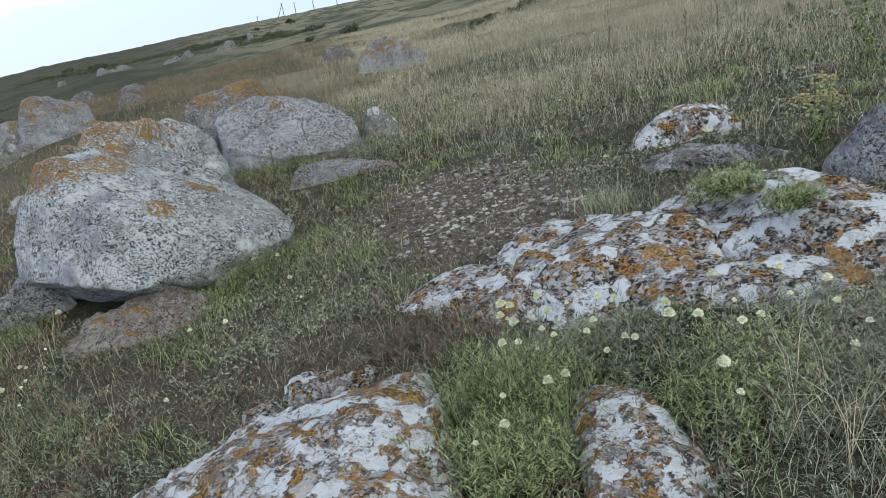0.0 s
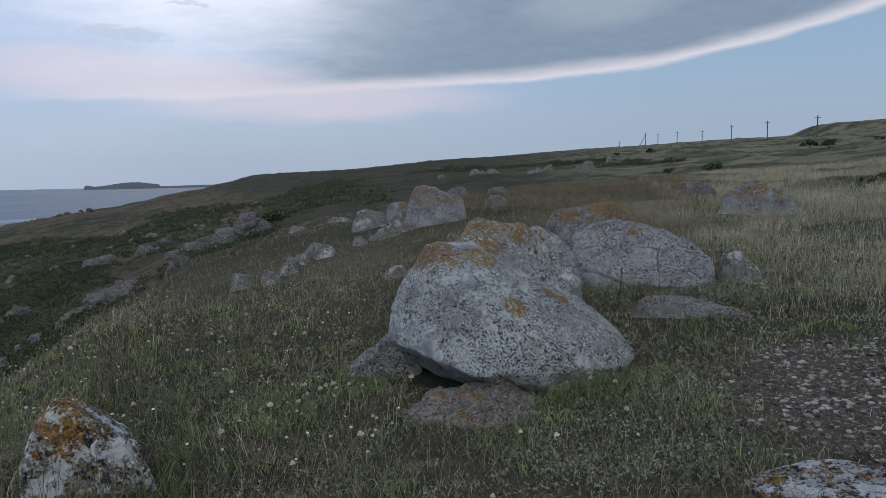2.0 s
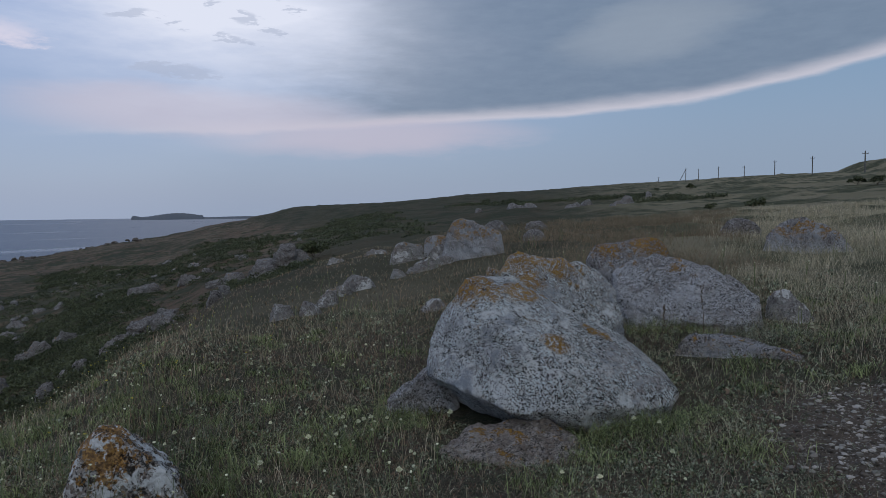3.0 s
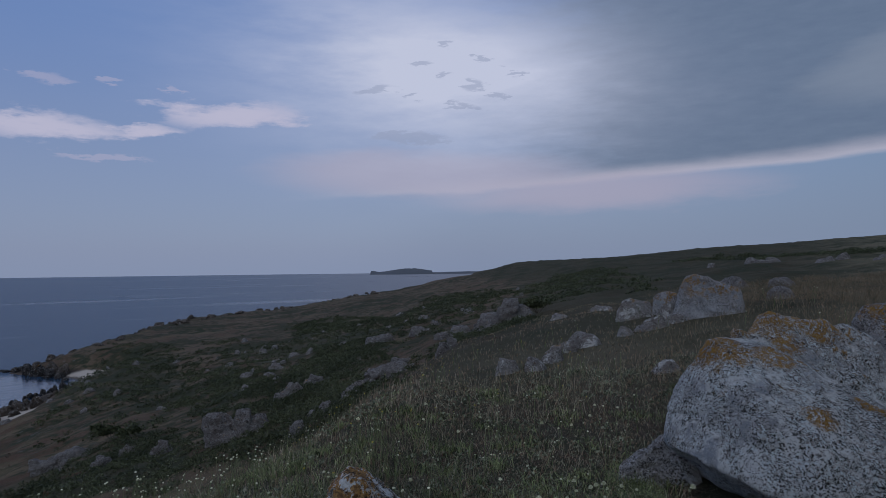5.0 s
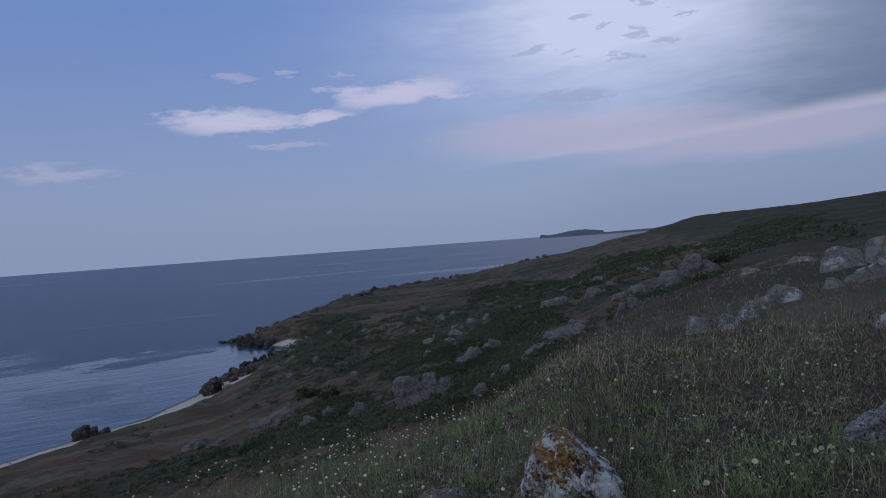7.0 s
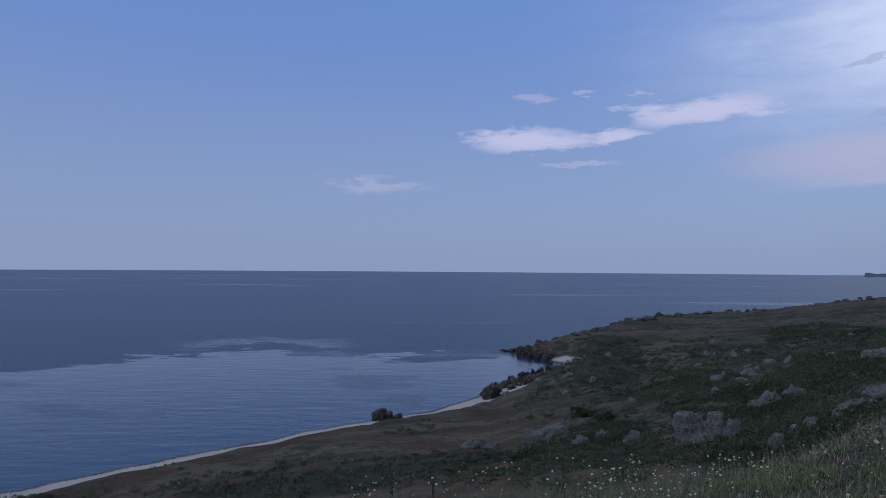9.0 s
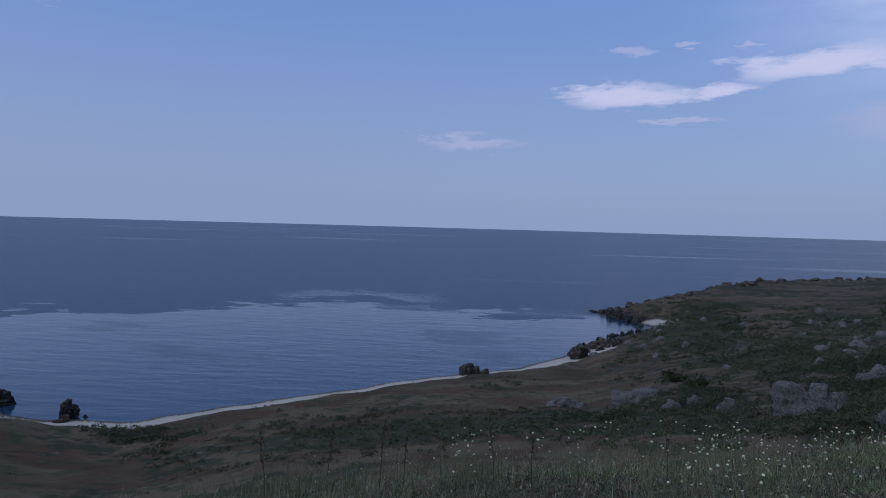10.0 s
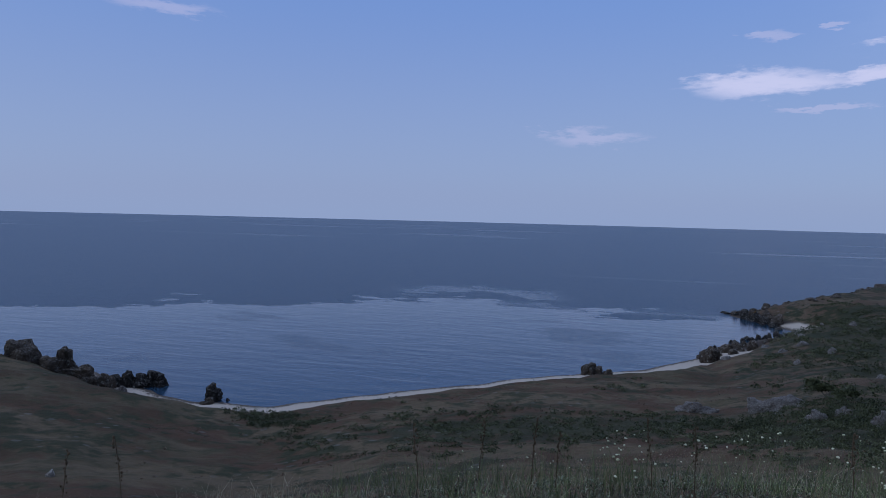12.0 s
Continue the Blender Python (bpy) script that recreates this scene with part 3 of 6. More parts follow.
def ground_material():
    m, g, shader = material("dry_meadow_ground")
    at = place_of(g)
    split = g.tree.nodes.new("ShaderNodeSeparateXYZ")
    g.link(at, split.inputs[0])
    x, y, z = split.outputs
    far = g.tree.nodes.new("ShaderNodeVectorMath")
    far.operation = "LENGTH"
    g.link(at, far.inputs[0])
    r = far.outputs["Value"]
    huge = g.noise(at, 0.022, 5.0, 0.6)
    wide = g.noise(at, 0.09, 6.0, 0.62)
    big = g.noise(at, 0.45, 6.0, 0.6)
    mid = g.noise(at, 2.4, 6.0, 0.65)
    small = g.noise(at, 14.0, 5.0, 0.7)
    grit = g.noise(at, 60.0, 4.0, 0.7)
    # near: trodden soil with litter and low green, darkened for shade between blades
    soil = g.mix(small, (0.018, 0.015, 0.012), (0.100, 0.083, 0.065))
    green = g.mix(small, (0.012, 0.016, 0.009), (0.062, 0.071, 0.042))
    near = g.mix(g.step(g.math("ADD", g.math("MULTIPLY", mid, 0.6), g.math("MULTIPLY", big, 0.4)), 0.42, 0.56), soil, green)
    near = g.mix(g.math("MULTIPLY", g.step(grit, 0.5, 0.62), 0.4), near, (0.24, 0.20, 0.14))
    # worn brown ground round the boulder and the ledges
    wx = g.math("DIVIDE", g.math("ADD", x, 0.7), 2.3)
    wy = g.math("DIVIDE", g.math("SUBTRACT", y, 5.4), 3.0)
    wd = g.math("ADD", g.math("ADD", g.math("MULTIPLY", wx, wx), g.math("MULTIPLY", wy, wy)), g.math("MULTIPLY", g.math("SUBTRACT", mid, 0.5), 1.5))
    near = g.mix(g.math("MULTIPLY", g.step(wd, 1.2, 0.5), 0.3), near, g.mix(small, (0.045, 0.034, 0.027), (0.20, 0.16, 0.128)))
    # the bare gravel between the ledges
    gx = g.math("DIVIDE", g.math("SUBTRACT", x, g.math("MULTIPLY_ADD", y, -0.18, 1.15)), 1.05)
    gy = g.math("DIVIDE", g.math("SUBTRACT", y, 5.9), 1.9)
    gd = g.math("ADD", g.math("ADD", g.math("MULTIPLY", gx, gx), g.math("MULTIPLY", gy, gy)), g.math("MULTIPLY", g.math("SUBTRACT", mid, 0.5), 1.6))
    warp = g.mix(0.03, at, g.noise(at, 12.0, 3.0, 0.6, 1))
    stones = g.voronoi(warp, 52.0)
    chip = g.math("MULTIPLY", g.step(stones, 0.34, 0.22), g.step(g.noise(at, 9.0, 4.0, 0.65), 0.44, 0.56))
    gravel = g.mix(chip, g.mix(small, (0.055, 0.042, 0.033), (0.17, 0.135, 0.108)), g.mix(grit, (0.34, 0.32, 0.30), (0.58, 0.55, 0.52)))
    near = g.mix(g.math("MULTIPLY", g.step(gd, 1.25, 0.5), 0.85), near, gravel)
    # far: straw slopes, brown hollows, dark scrub
    straw = g.mix(mid, (0.16, 0.142, 0.092), (0.27, 0.235, 0.16))
    brown = g.mix(mid, (0.062, 0.038, 0.025), (0.136, 0.086, 0.056))
    sage = g.mix(mid, (0.034, 0.042, 0.022), (0.088, 0.094, 0.052))
    hill = g.mix(g.math("MULTIPLY", g.step(wide, 0.46, 0.56), 0.7), straw, sage)
    patchy = g.noise(g.stretch(at, (0.14, 0.075, 0.1), (0, 0, 0.5)), 1.0, 6.0, 0.6)
    seaside = g.mix(g.step(g.math("MULTIPLY_ADD", g.math("SUBTRACT", big, 0.5), 0.3, patchy), 0.42, 0.56), brown, g.mix(mid, (0.098, 0.076, 0.048), (0.190, 0.146, 0.094)))
    seaside = g.mix(g.math("MULTIPLY", g.step(big, 0.50, 0.60), 0.4), seaside, sage)
    lea = g.step(g.math("MULTIPLY_ADD", g.math("SUBTRACT", wide, 0.5), 40.0, y), 6.0, 26.0)
    seaside = g.mix(g.math("MULTIPLY", lea, 0.5), seaside, g.mix(mid, (0.080, 0.059, 0.042), (0.190, 0.142, 0.102)))
    lower = g.step(g.math("MULTIPLY_ADD", huge, 3.0, z), 0.5, -2.5)
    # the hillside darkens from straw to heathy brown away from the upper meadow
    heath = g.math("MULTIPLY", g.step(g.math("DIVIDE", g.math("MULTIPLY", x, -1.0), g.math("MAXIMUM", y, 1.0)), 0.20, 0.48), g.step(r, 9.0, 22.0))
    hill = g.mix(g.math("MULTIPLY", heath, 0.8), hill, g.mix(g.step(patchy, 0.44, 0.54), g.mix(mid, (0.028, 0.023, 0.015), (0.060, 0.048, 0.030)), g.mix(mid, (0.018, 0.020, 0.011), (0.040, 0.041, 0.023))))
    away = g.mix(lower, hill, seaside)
    scrub = g.math("ADD", g.math("MULTIPLY", g.noise(g.stretch(at, (0.05, 0.03, 0.05), (0, 0, 0.6)), 1.0, 5.0, 0.6), 0.6), g.math("MULTIPLY", big, 0.4))
    scrub = g.math("MULTIPLY", g.step(g.math("MULTIPLY_ADD", g.math("SUBTRACT", mid, 0.5), 0.12, scrub), 0.465, 0.545), g.step(r, 25.0, 60.0))
    hollow = g.step(g.math("ADD", g.math("DIVIDE", y, g.math("MAXIMUM", g.math("MULTIPLY", x, -1.0), 1.0)), g.math("MULTIPLY", g.math("SUBTRACT", big, 0.5), 0.4)), 0.05, 0.25)
    scrub = g.math("MULTIPLY", scrub, g.math("MULTIPLY_ADD", hollow, 0.65, 0.35))
    away = g.mix(g.math("MULTIPLY", scrub, g.math("MULTIPLY_ADD", lower, 0.6, 0.2)), away, g.mix(mid, (0.015, 0.022, 0.011), (0.042, 0.054, 0.027)))
    # dark green ground colour under the thickets
    cover = 0.0
    for tx, ty, ta, tb, turn in THICKETS:
        c, q = math.cos(radians(turn)), math.sin(radians(turn))
        u = g.math("MULTIPLY_ADD", x, c / ta, g.math("MULTIPLY_ADD", y, q / ta, -(tx * c + ty * q) / ta))
        v = g.math("MULTIPLY_ADD", x, -q / tb, g.math("MULTIPLY_ADD", y, c / tb, (tx * q - ty * c) / tb))
        cover = g.math("MAXIMUM", cover, g.math("SUBTRACT", 1.0, g.math("ADD", g.math("MULTIPLY", u, u), g.math("MULTIPLY", v, v))))
    cover = g.step(g.math("ADD", cover, g.math("MULTIPLY", g.math("SUBTRACT", g.math("ADD", wide, big), 1.0), 3.6)), 0.0, 0.6)
    away = g.mix(g.math("MULTIPLY", cover, 0.7), away, g.mix(mid, (0.018, 0.024, 0.013), (0.056, 0.066, 0.038)))
    crumbs = g.voronoi(at, 0.6)
    away = g.mix(g.math("MULTIPLY", g.math("MULTIPLY", g.step(crumbs, 0.26, 0.16), g.step(wide, 0.50, 0.60)), g.math("MULTIPLY", lower, 0.45)), away, (0.20, 0.19, 0.18))
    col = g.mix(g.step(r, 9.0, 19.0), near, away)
    # beach and wet edge
    sand = g.mix(small, (0.48, 0.42, 0.36), (0.66, 0.59, 0.52))
    low = g.math("MULTIPLY_ADD", mid, 0.8, z)
    # the sand gives way to dark rock towards the cape, but for a pocket in the cove
    gap = g.node("ShaderNodeVectorMath")
    gap.operation = "DISTANCE"
    g.link(at, gap.inputs[0])
    gap.inputs[1].default_value = (-184.0, 38.0, SEA_LEVEL)
    sandy = g.math("MAXIMUM", g.step(x, -150.0, -142.0), g.step(gap.outputs["Value"], 9.0, 6.0))
    sand = g.mix(sandy, g.mix(small, (0.035, 0.028, 0.023), (0.085, 0.068, 0.055)), sand)
    col = g.mix(g.step(low, SEA_LEVEL + 1.75, SEA_LEVEL + 1.3), col, sand)
    col = g.mix(g.step(low, SEA_LEVEL + 0.62, SEA_LEVEL + 0.5), col, (0.12, 0.10, 0.085))
    g.link(col, shader.inputs["Base Color"])
    shader.inputs["Roughness"].default_value = 0.95
    shader.inputs["Specular IOR Level"].default_value = 0.15
    fine = g.bump(g.math("ADD", small, g.math("MULTIPLY", grit, 0.5)), 0.7, 0.05)
    g.link(g.bump(big, 0.6, 0.8, g.bump(mid, 0.6, 0.2, fine)), shader.inputs["Normal"])
    return m


def water_material():
    m, g, shader = material("calm_evening_sea")
    at = place_of(g)
    split = g.tree.nodes.new("ShaderNodeSeparateXYZ")
    g.link(at, split.inputs[0])
    x, y, z = split.outputs
    drift = g.noise(g.stretch(at, (0.02, 0.012, 0.02)), 1.0, 6.0, 0.62)
    frill = g.noise(g.stretch(at, (0.07, 0.035, 0.05)), 1.0, 5.0, 0.65)
    # smooth inside an arc about the start, set to fit the view; ruffled beyond
    far = g.tree.nodes.new("ShaderNodeVectorMath")
    far.operation = "LENGTH"
    g.link(at, far.inputs[0])
    reach = far.outputs["Value"]
    out = g.math("ADD", g.math("SUBTRACT", reach, 202.0), g.math("MULTIPLY", g.math("SUBTRACT", drift, 0.5), 120.0))
    out = g.math("ADD", out, g.math("MULTIPLY", g.math("SUBTRACT", frill, 0.5), 70.0))
    ruffled = g.step(out, -2.0, 5.0)
    # a paler lens of slack water further out, and long slicks
    lens = g.math("MULTIPLY", g.step(g.math("ADD", out, g.math("MULTIPLY", g.math("SUBTRACT", drift, 0.5), 60.0)), 16.0, 28.0), g.step(out, 62.0, 34.0))
    lens = g.math("MULTIPLY", lens, g.math("MULTIPLY", g.step(y, -95.0, -70.0), g.step(y, -15.0, -35.0)))
    ruffled = g.math("MULTIPLY", ruffled, g.math("SUBTRACT", 1.0, g.math("MULTIPLY", lens, 0.55)))
    streak = g.step(g.noise(g.stretch(at, (0.012, 0.0022, 0.01)), 1.0, 5.0, 0.6), 0.58, 0.66)
    ruffled = g.math("MULTIPLY", ruffled, g.math("SUBTRACT", 1.0, g.math("MULTIPLY", streak, 0.4)))
    # cat's-paws inside the bay
    paws = g.math("MULTIPLY", g.step(g.noise(g.stretch(at, (0.03, 0.02, 0.03)), 1.0, 4.0, 0.55), 0.55, 0.62), g.step(out, -10.0, -30.0))
    ruffled = g.math("MAXIMUM", ruffled, g.math("MULTIPLY", paws, 0.45))
    waves = g.noise(g.stretch(at, (0.34, 0.10, 0.3), (0, 0, 0.25)), 1.0, 4.0, 0.55)
    chop = g.noise(g.stretch(at, (1.6, 0.8, 1.0), (0, 0, 0.2)), 1.0, 4.0, 0.6)
    shader.inputs["IOR"].default_value = 1.33
    g.link(g.mix(ruffled, (0.031, 0.064, 0.116), (0.030, 0.062, 0.112)), shader.inputs["Base Color"])
    g.link(g.step(ruffled, 0.0, 1.0, 0.10, 0.34), shader.inputs["Roughness"])
    g.link(g.step(ruffled, 0.0, 1.0, 0.46, 0.33), shader.inputs["Specular IOR Level"])
    calm = g.bump(waves, 0.26, 0.5)
    g.link(g.bump(chop, g.step(ruffled, 0.0, 1.0, 0.1, 0.6), 0.25, calm), shader.inputs["Normal"])
    return m


GROUND = ground_material()
WATER = water_material()


# ---- mesh helpers ----
def mesh_from(name, points, faces, mat, smooth_shade=True):
    """A mesh from arrays: points n x 3, faces m x 3 or m x 4."""
    points, faces = np.asarray(points, np.float32), np.asarray(faces, np.int32)
    me = bpy.data.meshes.new(name)
    n = faces.shape[1]
    me.vertices.add(len(points))
    me.vertices.foreach_set("co", points.ravel())
    me.loops.add(faces.size)
    me.loops.foreach_set("vertex_index", faces.ravel())
    me.polygons.add(len(faces))
    me.polygons.foreach_set("loop_start", np.arange(0, faces.size, n, dtype=np.int32))
    me.polygons.foreach_set("use_smooth", np.full(len(faces), smooth_shade))
    me.update(calc_edges=True)
    for one in mat if isinstance(mat, (list, tuple)) else [mat]:
        me.materials.append(one)
    return me


def build_ground():
    seen = np.arange(-44.0, 152.0, 0.5)
    rest = np.arange(152.0, 316.0, 4.0)
    turn = np.radians(np.concatenate([seen, rest]))
    r = np.concatenate([[0.002], np.exp(np.linspace(math.log(0.5), math.log(1500.0), 280))])
    a, d = np.meshgrid(turn, r)
    x, y = -d * np.sin(a), d * np.cos(a)
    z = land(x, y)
    n, k = len(turn), len(r)
    i = np.arange(k - 1)[:, None] * n + np.arange(n)[None, :]
    j = np.arange(k - 1)[:, None] * n + (np.arange(n)[None, :] + 1) % n
    faces = np.stack([i, i + n, j + n, j], -1).reshape(-1, 4)[:, ::-1]
    points = np.stack([x, y, z], -1).reshape(-1, 3)
    ob = new("ground", mesh_from("ground", points, faces, GROUND))
    return tagged(ob, "dry grassy coastal hillside falling to a sandy bay", "ground", kind="structure")


def build_sea():
    turn = np.radians(np.arange(0.0, 360.0, 3.0))
    r = np.array([20.0, 60, 120, 200, 320, 500, 900, 1600, 2800, 4600])
    a, d = np.meshgrid(turn, r)
    points = np.stack([-d * np.sin(a), d * np.cos(a), np.full(a.shape, SEA_LEVEL)], -1).reshape(-1, 3)
    n = len(turn)
    i = np.arange(len(r) - 1)[:, None] * n + np.arange(n)[None, :]
    j = np.arange(len(r) - 1)[:, None] * n + (np.arange(n)[None, :] + 1) % n
    faces = np.stack([i, i + n, j + n, j], -1).reshape(-1, 4)[:, ::-1]
    ob = new("water", mesh_from("water", points, faces, WATER))
    return tagged(ob, "blue-grey evening sea with smooth and ruffled patches", "sea", kind="structure")


build_ground()
build_sea()


# ---- rocks ----
def hull_planes(corners):
    bm = bmesh.new()
    for c in corners:
        bm.verts.new(c)
    bmesh.ops.convex_hull(bm, input=bm.verts)
    bm.normal_update()
    planes = []
    for f in bm.faces:
        p = (tuple(round(c, 3) for c in f.normal), round(f.normal.dot(f.verts[0].co), 4))
        if f.calc_area() > 1e-5 and p not in planes:
            planes.append(p)
    bm.free()
    return np.array([p[0] for p in planes]), np.array([p[1] for p in planes])


SPHERES = {}


def sphere(level):
    if level not in SPHERES:
        bm = bmesh.new()
        bmesh.ops.create_icosphere(bm, subdivisions=level, radius=1.0)
        SPHERES[level] = (np.array([v.co[:] for v in bm.verts]), np.array([[v.index for v in f.verts] for f in bm.faces]))
        bm.free()
    return SPHERES[level]


def ripples3(p, scale, seed):
    q = p / scale
    return (ripples(q[:, 0] + q[:, 2] * 0.7, q[:, 1] - q[:, 2] * 0.6, seed) + ripples(q[:, 1] + 0.5 * q[:, 0], q[:, 2] - 0.4 * q[:, 0], seed + 31)
            + ripples(q[:, 2] + 0.6 * q[:, 1], q[:, 0] + 0.3 * q[:, 1], seed + 57)) / 1.8


def rock_shell(corners, level=4, rough=0.05, seed=1, sharp=14.0, layers=0.0, chips=0.7):
    """Points and faces of a weathered block: the hull of its corners with worn edges, dents and pits."""
    corners = np.array(corners, float)
    middle, half = (corners.max(0) + corners.min(0)) / 2, (corners.max(0) - corners.min(0)) / 2
    normals, offsets = hull_planes([tuple(c) for c in (corners - middle) / half])
    ways, faces = sphere(level)
    reach = np.maximum(ways @ normals.T, 1e-3) / np.maximum(offsets, 1e-3)
    radius = (reach ** sharp).sum(1) ** (-1.0 / sharp)
    p = middle + ways * radius[:, None] * half
    size = half.max()
    out = (ways / half)
    out /= np.linalg.norm(out, axis=1)[:, None]
    fold = 0.5 - np.abs(ripples3(p, size * 0.22, seed + 17))
    d = 1.0 * ripples3(p, size * 0.7, seed) + 0.45 * fold + 0.5 * ripples3(p, size * 0.3, seed + 3) + 0.28 * ripples3(p, size * 0.13, seed + 5)
    if level > 3:
        d = d + 0.24 * ripples3(p, size * 0.055, seed + 7) + 0.35 * (0.4 - np.abs(ripples3(p, size * 0.10, seed + 19)))
        holes = np.maximum(0, ripples3(p, size * 0.10, seed + 11) - 0.45)
        d = d - 1.1 * holes
    if level > 2 and chips:
        rng = np.random.RandomState(seed + 99)
        seeds = rng.normal(size=({3: 12, 4: 22, 5: 30}.get(level, 44), 3))
        seeds /= np.linalg.norm(seeds, axis=1)[:, None]
        bent = ways + 0.10 * np.stack([ripples3(p, size * 0.35, seed + 40 + k) for k in range(3)], 1)
        dots = bent @ seeds.T
        order = np.argsort(-dots, axis=1)[:, :2]
        rows = np.arange(len(p))
        gap = dots[rows, order[:, 0]] - dots[rows, order[:, 1]]
        d = d + chips * (rng.uniform(-1, 1, len(seeds))[order[:, 0]] * smooth(gap, 0.0, 0.06) - 0.9 * np.exp(-(gap / 0.018) ** 2))
    if layers:
        d = d + layers * np.sin(p[:, 2] / (size * 0.09) + 3.0 * ripples3(p, size * 0.8, seed + 13))
    return p + out * (d * rough * size)[:, None], faces


def joined(shells):
    points, faces, n = [], [], 0
    for p, f in shells:
        points.append(p)
        faces.append(f + n)
        n += len(p)
    return np.concatenate(points), np.concatenate(faces)


FOOTPRINTS = []


def rock(name, x, y, wide, deep, high, label, stone=STONE_LOW, turn=0.0, seed=1, level=4, rough=0.07, sink=0.25, top=0.55, lean=(0.0, 0.0), layers=0.0, group=""):
    """A block of random corners, wider at the foot than at the top, set into the ground."""
    rng = np.random.RandomState(seed * 7 + 3)
    corners = []
    tilt, tilt_way = rng.uniform(0.1, 0.4), rng.uniform(0, 6.28)
    for ring, (height, spread) in enumerate(((-sink, 0.60), (0.10, 0.5), (0.62, 0.5 * (0.5 + 0.5 * top)), (1.0, 0.5 * top))):
        n = 7 if ring < 3 else 5
        for k in range(n):
            a = 2 * math.pi * (k + rng.uniform(-0.35, 0.35)) / n + ring * 0.7
            s = spread * rng.uniform(0.82, 1.08)
            h = height + (rng.uniform(-0.16, 0.06) + tilt * math.cos(a - tilt_way) if ring >= 2 else 0)
            corners.append((wide * s * math.cos(a) + lean[0] * height, deep * s * math.sin(a) + lean[1] * height, high * h))
    points, faces = rock_shell(corners, level, rough, seed, layers=layers)
    ob = new(name, mesh_from(name, points, faces, stone))
    ob.matrix_world = pose(x, y, float(land(x, y)), 0, 0, turn)
    FOOTPRINTS.append((x, y, wide * 0.44, deep * 0.44, radians(turn)))
    return tagged(ob, label, "rock", group, "")


def profile_rock(name, x, y, turn, profile, deep, label, stone, seed, level=5, rough=0.05, sharp=16.0, taper=0.45, sink=0.3, category="rock"):
    """A rock by its outline seen from the bearing turn: corners (right, up), drawn out to its depth and narrower above."""
    top = max(h for _, h in profile)
    corners = []
    for u, h in profile:
        half = deep / 2 * (1 - taper * max(0.0, h) / top)
        corners += [(u, -half, h), (u * 0.92, half, h * 0.95)]
    left, right = min(u for u, _ in profile), max(u for u, _ in profile)
    corners += [(u * 1.12, v * deep * 0.56, -sink) for u in (left, right) for v in (-1, 1)]
    points, faces = rock_shell(corners, level, rough, seed, sharp)
    ob = new(name, mesh_from(name, points, faces, stone))
    ob.matrix_world = pose(x, y, float(land(x, y)), 0, 0, turn)
    FOOTPRINTS.append((x, y, (right - left) * 0.42, deep * 0.40, radians(turn)))
    return tagged(ob, label, category)


def boulder():
    """The large leaning boulder with a low shoulder and a higher peak behind it."""
    lower = [(-4.09, 5.59, 0.00), (-4.12, 5.71, 0.27), (-3.95, 5.85, 0.74), (-3.84, 6.00, 0.99), (-3.46, 5.86, 0.84), (-3.75, 6.57, 0.97), (-3.24, 6.31, 0.87),
             (-2.76, 6.36, 0.59), (-2.37, 6.60, 0.32), (-1.72, 6.48, -0.06), (-1.76, 6.28, -0.17), (-2.28, 5.67, -0.07), (-2.59, 5.37, -0.12), (-2.97, 5.25, -0.14),
             (-3.31, 5.33, -0.07), (-3.65, 5.39, 0.0), (-3.19, 5.43, 0.36), (-2.67, 5.54, 0.29), (-4.64, 6.88, 0.22), (-2.73, 7.76, 0.24), (-4.41, 6.87, -0.73), (-2.55, 7.61, -0.59), (-1.84, 6.50, -0.36), (-2.30, 6.02, -0.50), (-2.75, 5.75, -0.45)]
    upper = [(-3.73, 6.58, 1.00), (-3.72, 6.72, 1.18), (-3.61, 6.88, 1.22), (-3.34, 7.22, 1.14), (-2.91, 7.68, 0.91), (-2.75, 7.71, 0.69), (-2.61, 7.49, 0.39),
             (-3.30, 6.16, 0.44), (-2.80, 6.46, 0.32), (-4.05, 7.86, 1.00), (-3.24, 8.41, 0.76), (-4.20, 7.61, -0.16), (-2.85, 8.15, -0.26)]
    knob = [(-3.86, 6.45, 0.92), (-3.80, 6.42, 1.06), (-3.70, 6.40, 1.05), (-3.66, 6.50, 0.85), (-3.84, 6.75, 1.00), (-3.70, 6.80, 0.90), (-3.80, 6.6, 0.70)]
    points, faces = joined([rock_shell(lower, 7, 0.030, 21, 60.0, chips=0.5), rock_shell(upper, 6, 0.040, 24, 50.0), rock_shell(knob, 4, 0.05, 27, 40.0)])
    ob = new("boulder", mesh_from("boulder", points, faces, STONE_BOULDER))
    FOOTPRINTS.extend([(-3.35, 6.6, 0.8, 1.1, 0.0), (-2.45, 6.55, 0.75, 0.5, 0.3)])
    return tagged(ob, "large pale limestone boulder with orange lichen on top", "boulder")


boulder()


def shaped_rock(name, corners, label, stone, seed, level=5, rough=0.055, sharp=22.0, category="rock"):
    points, faces = joined([rock_shell(c, level, rough, seed + i, sharp) for i, c in enumerate(corners)])
    ob = new(name, mesh_from(name, points, faces, stone))
    return tagged(ob, label, category)


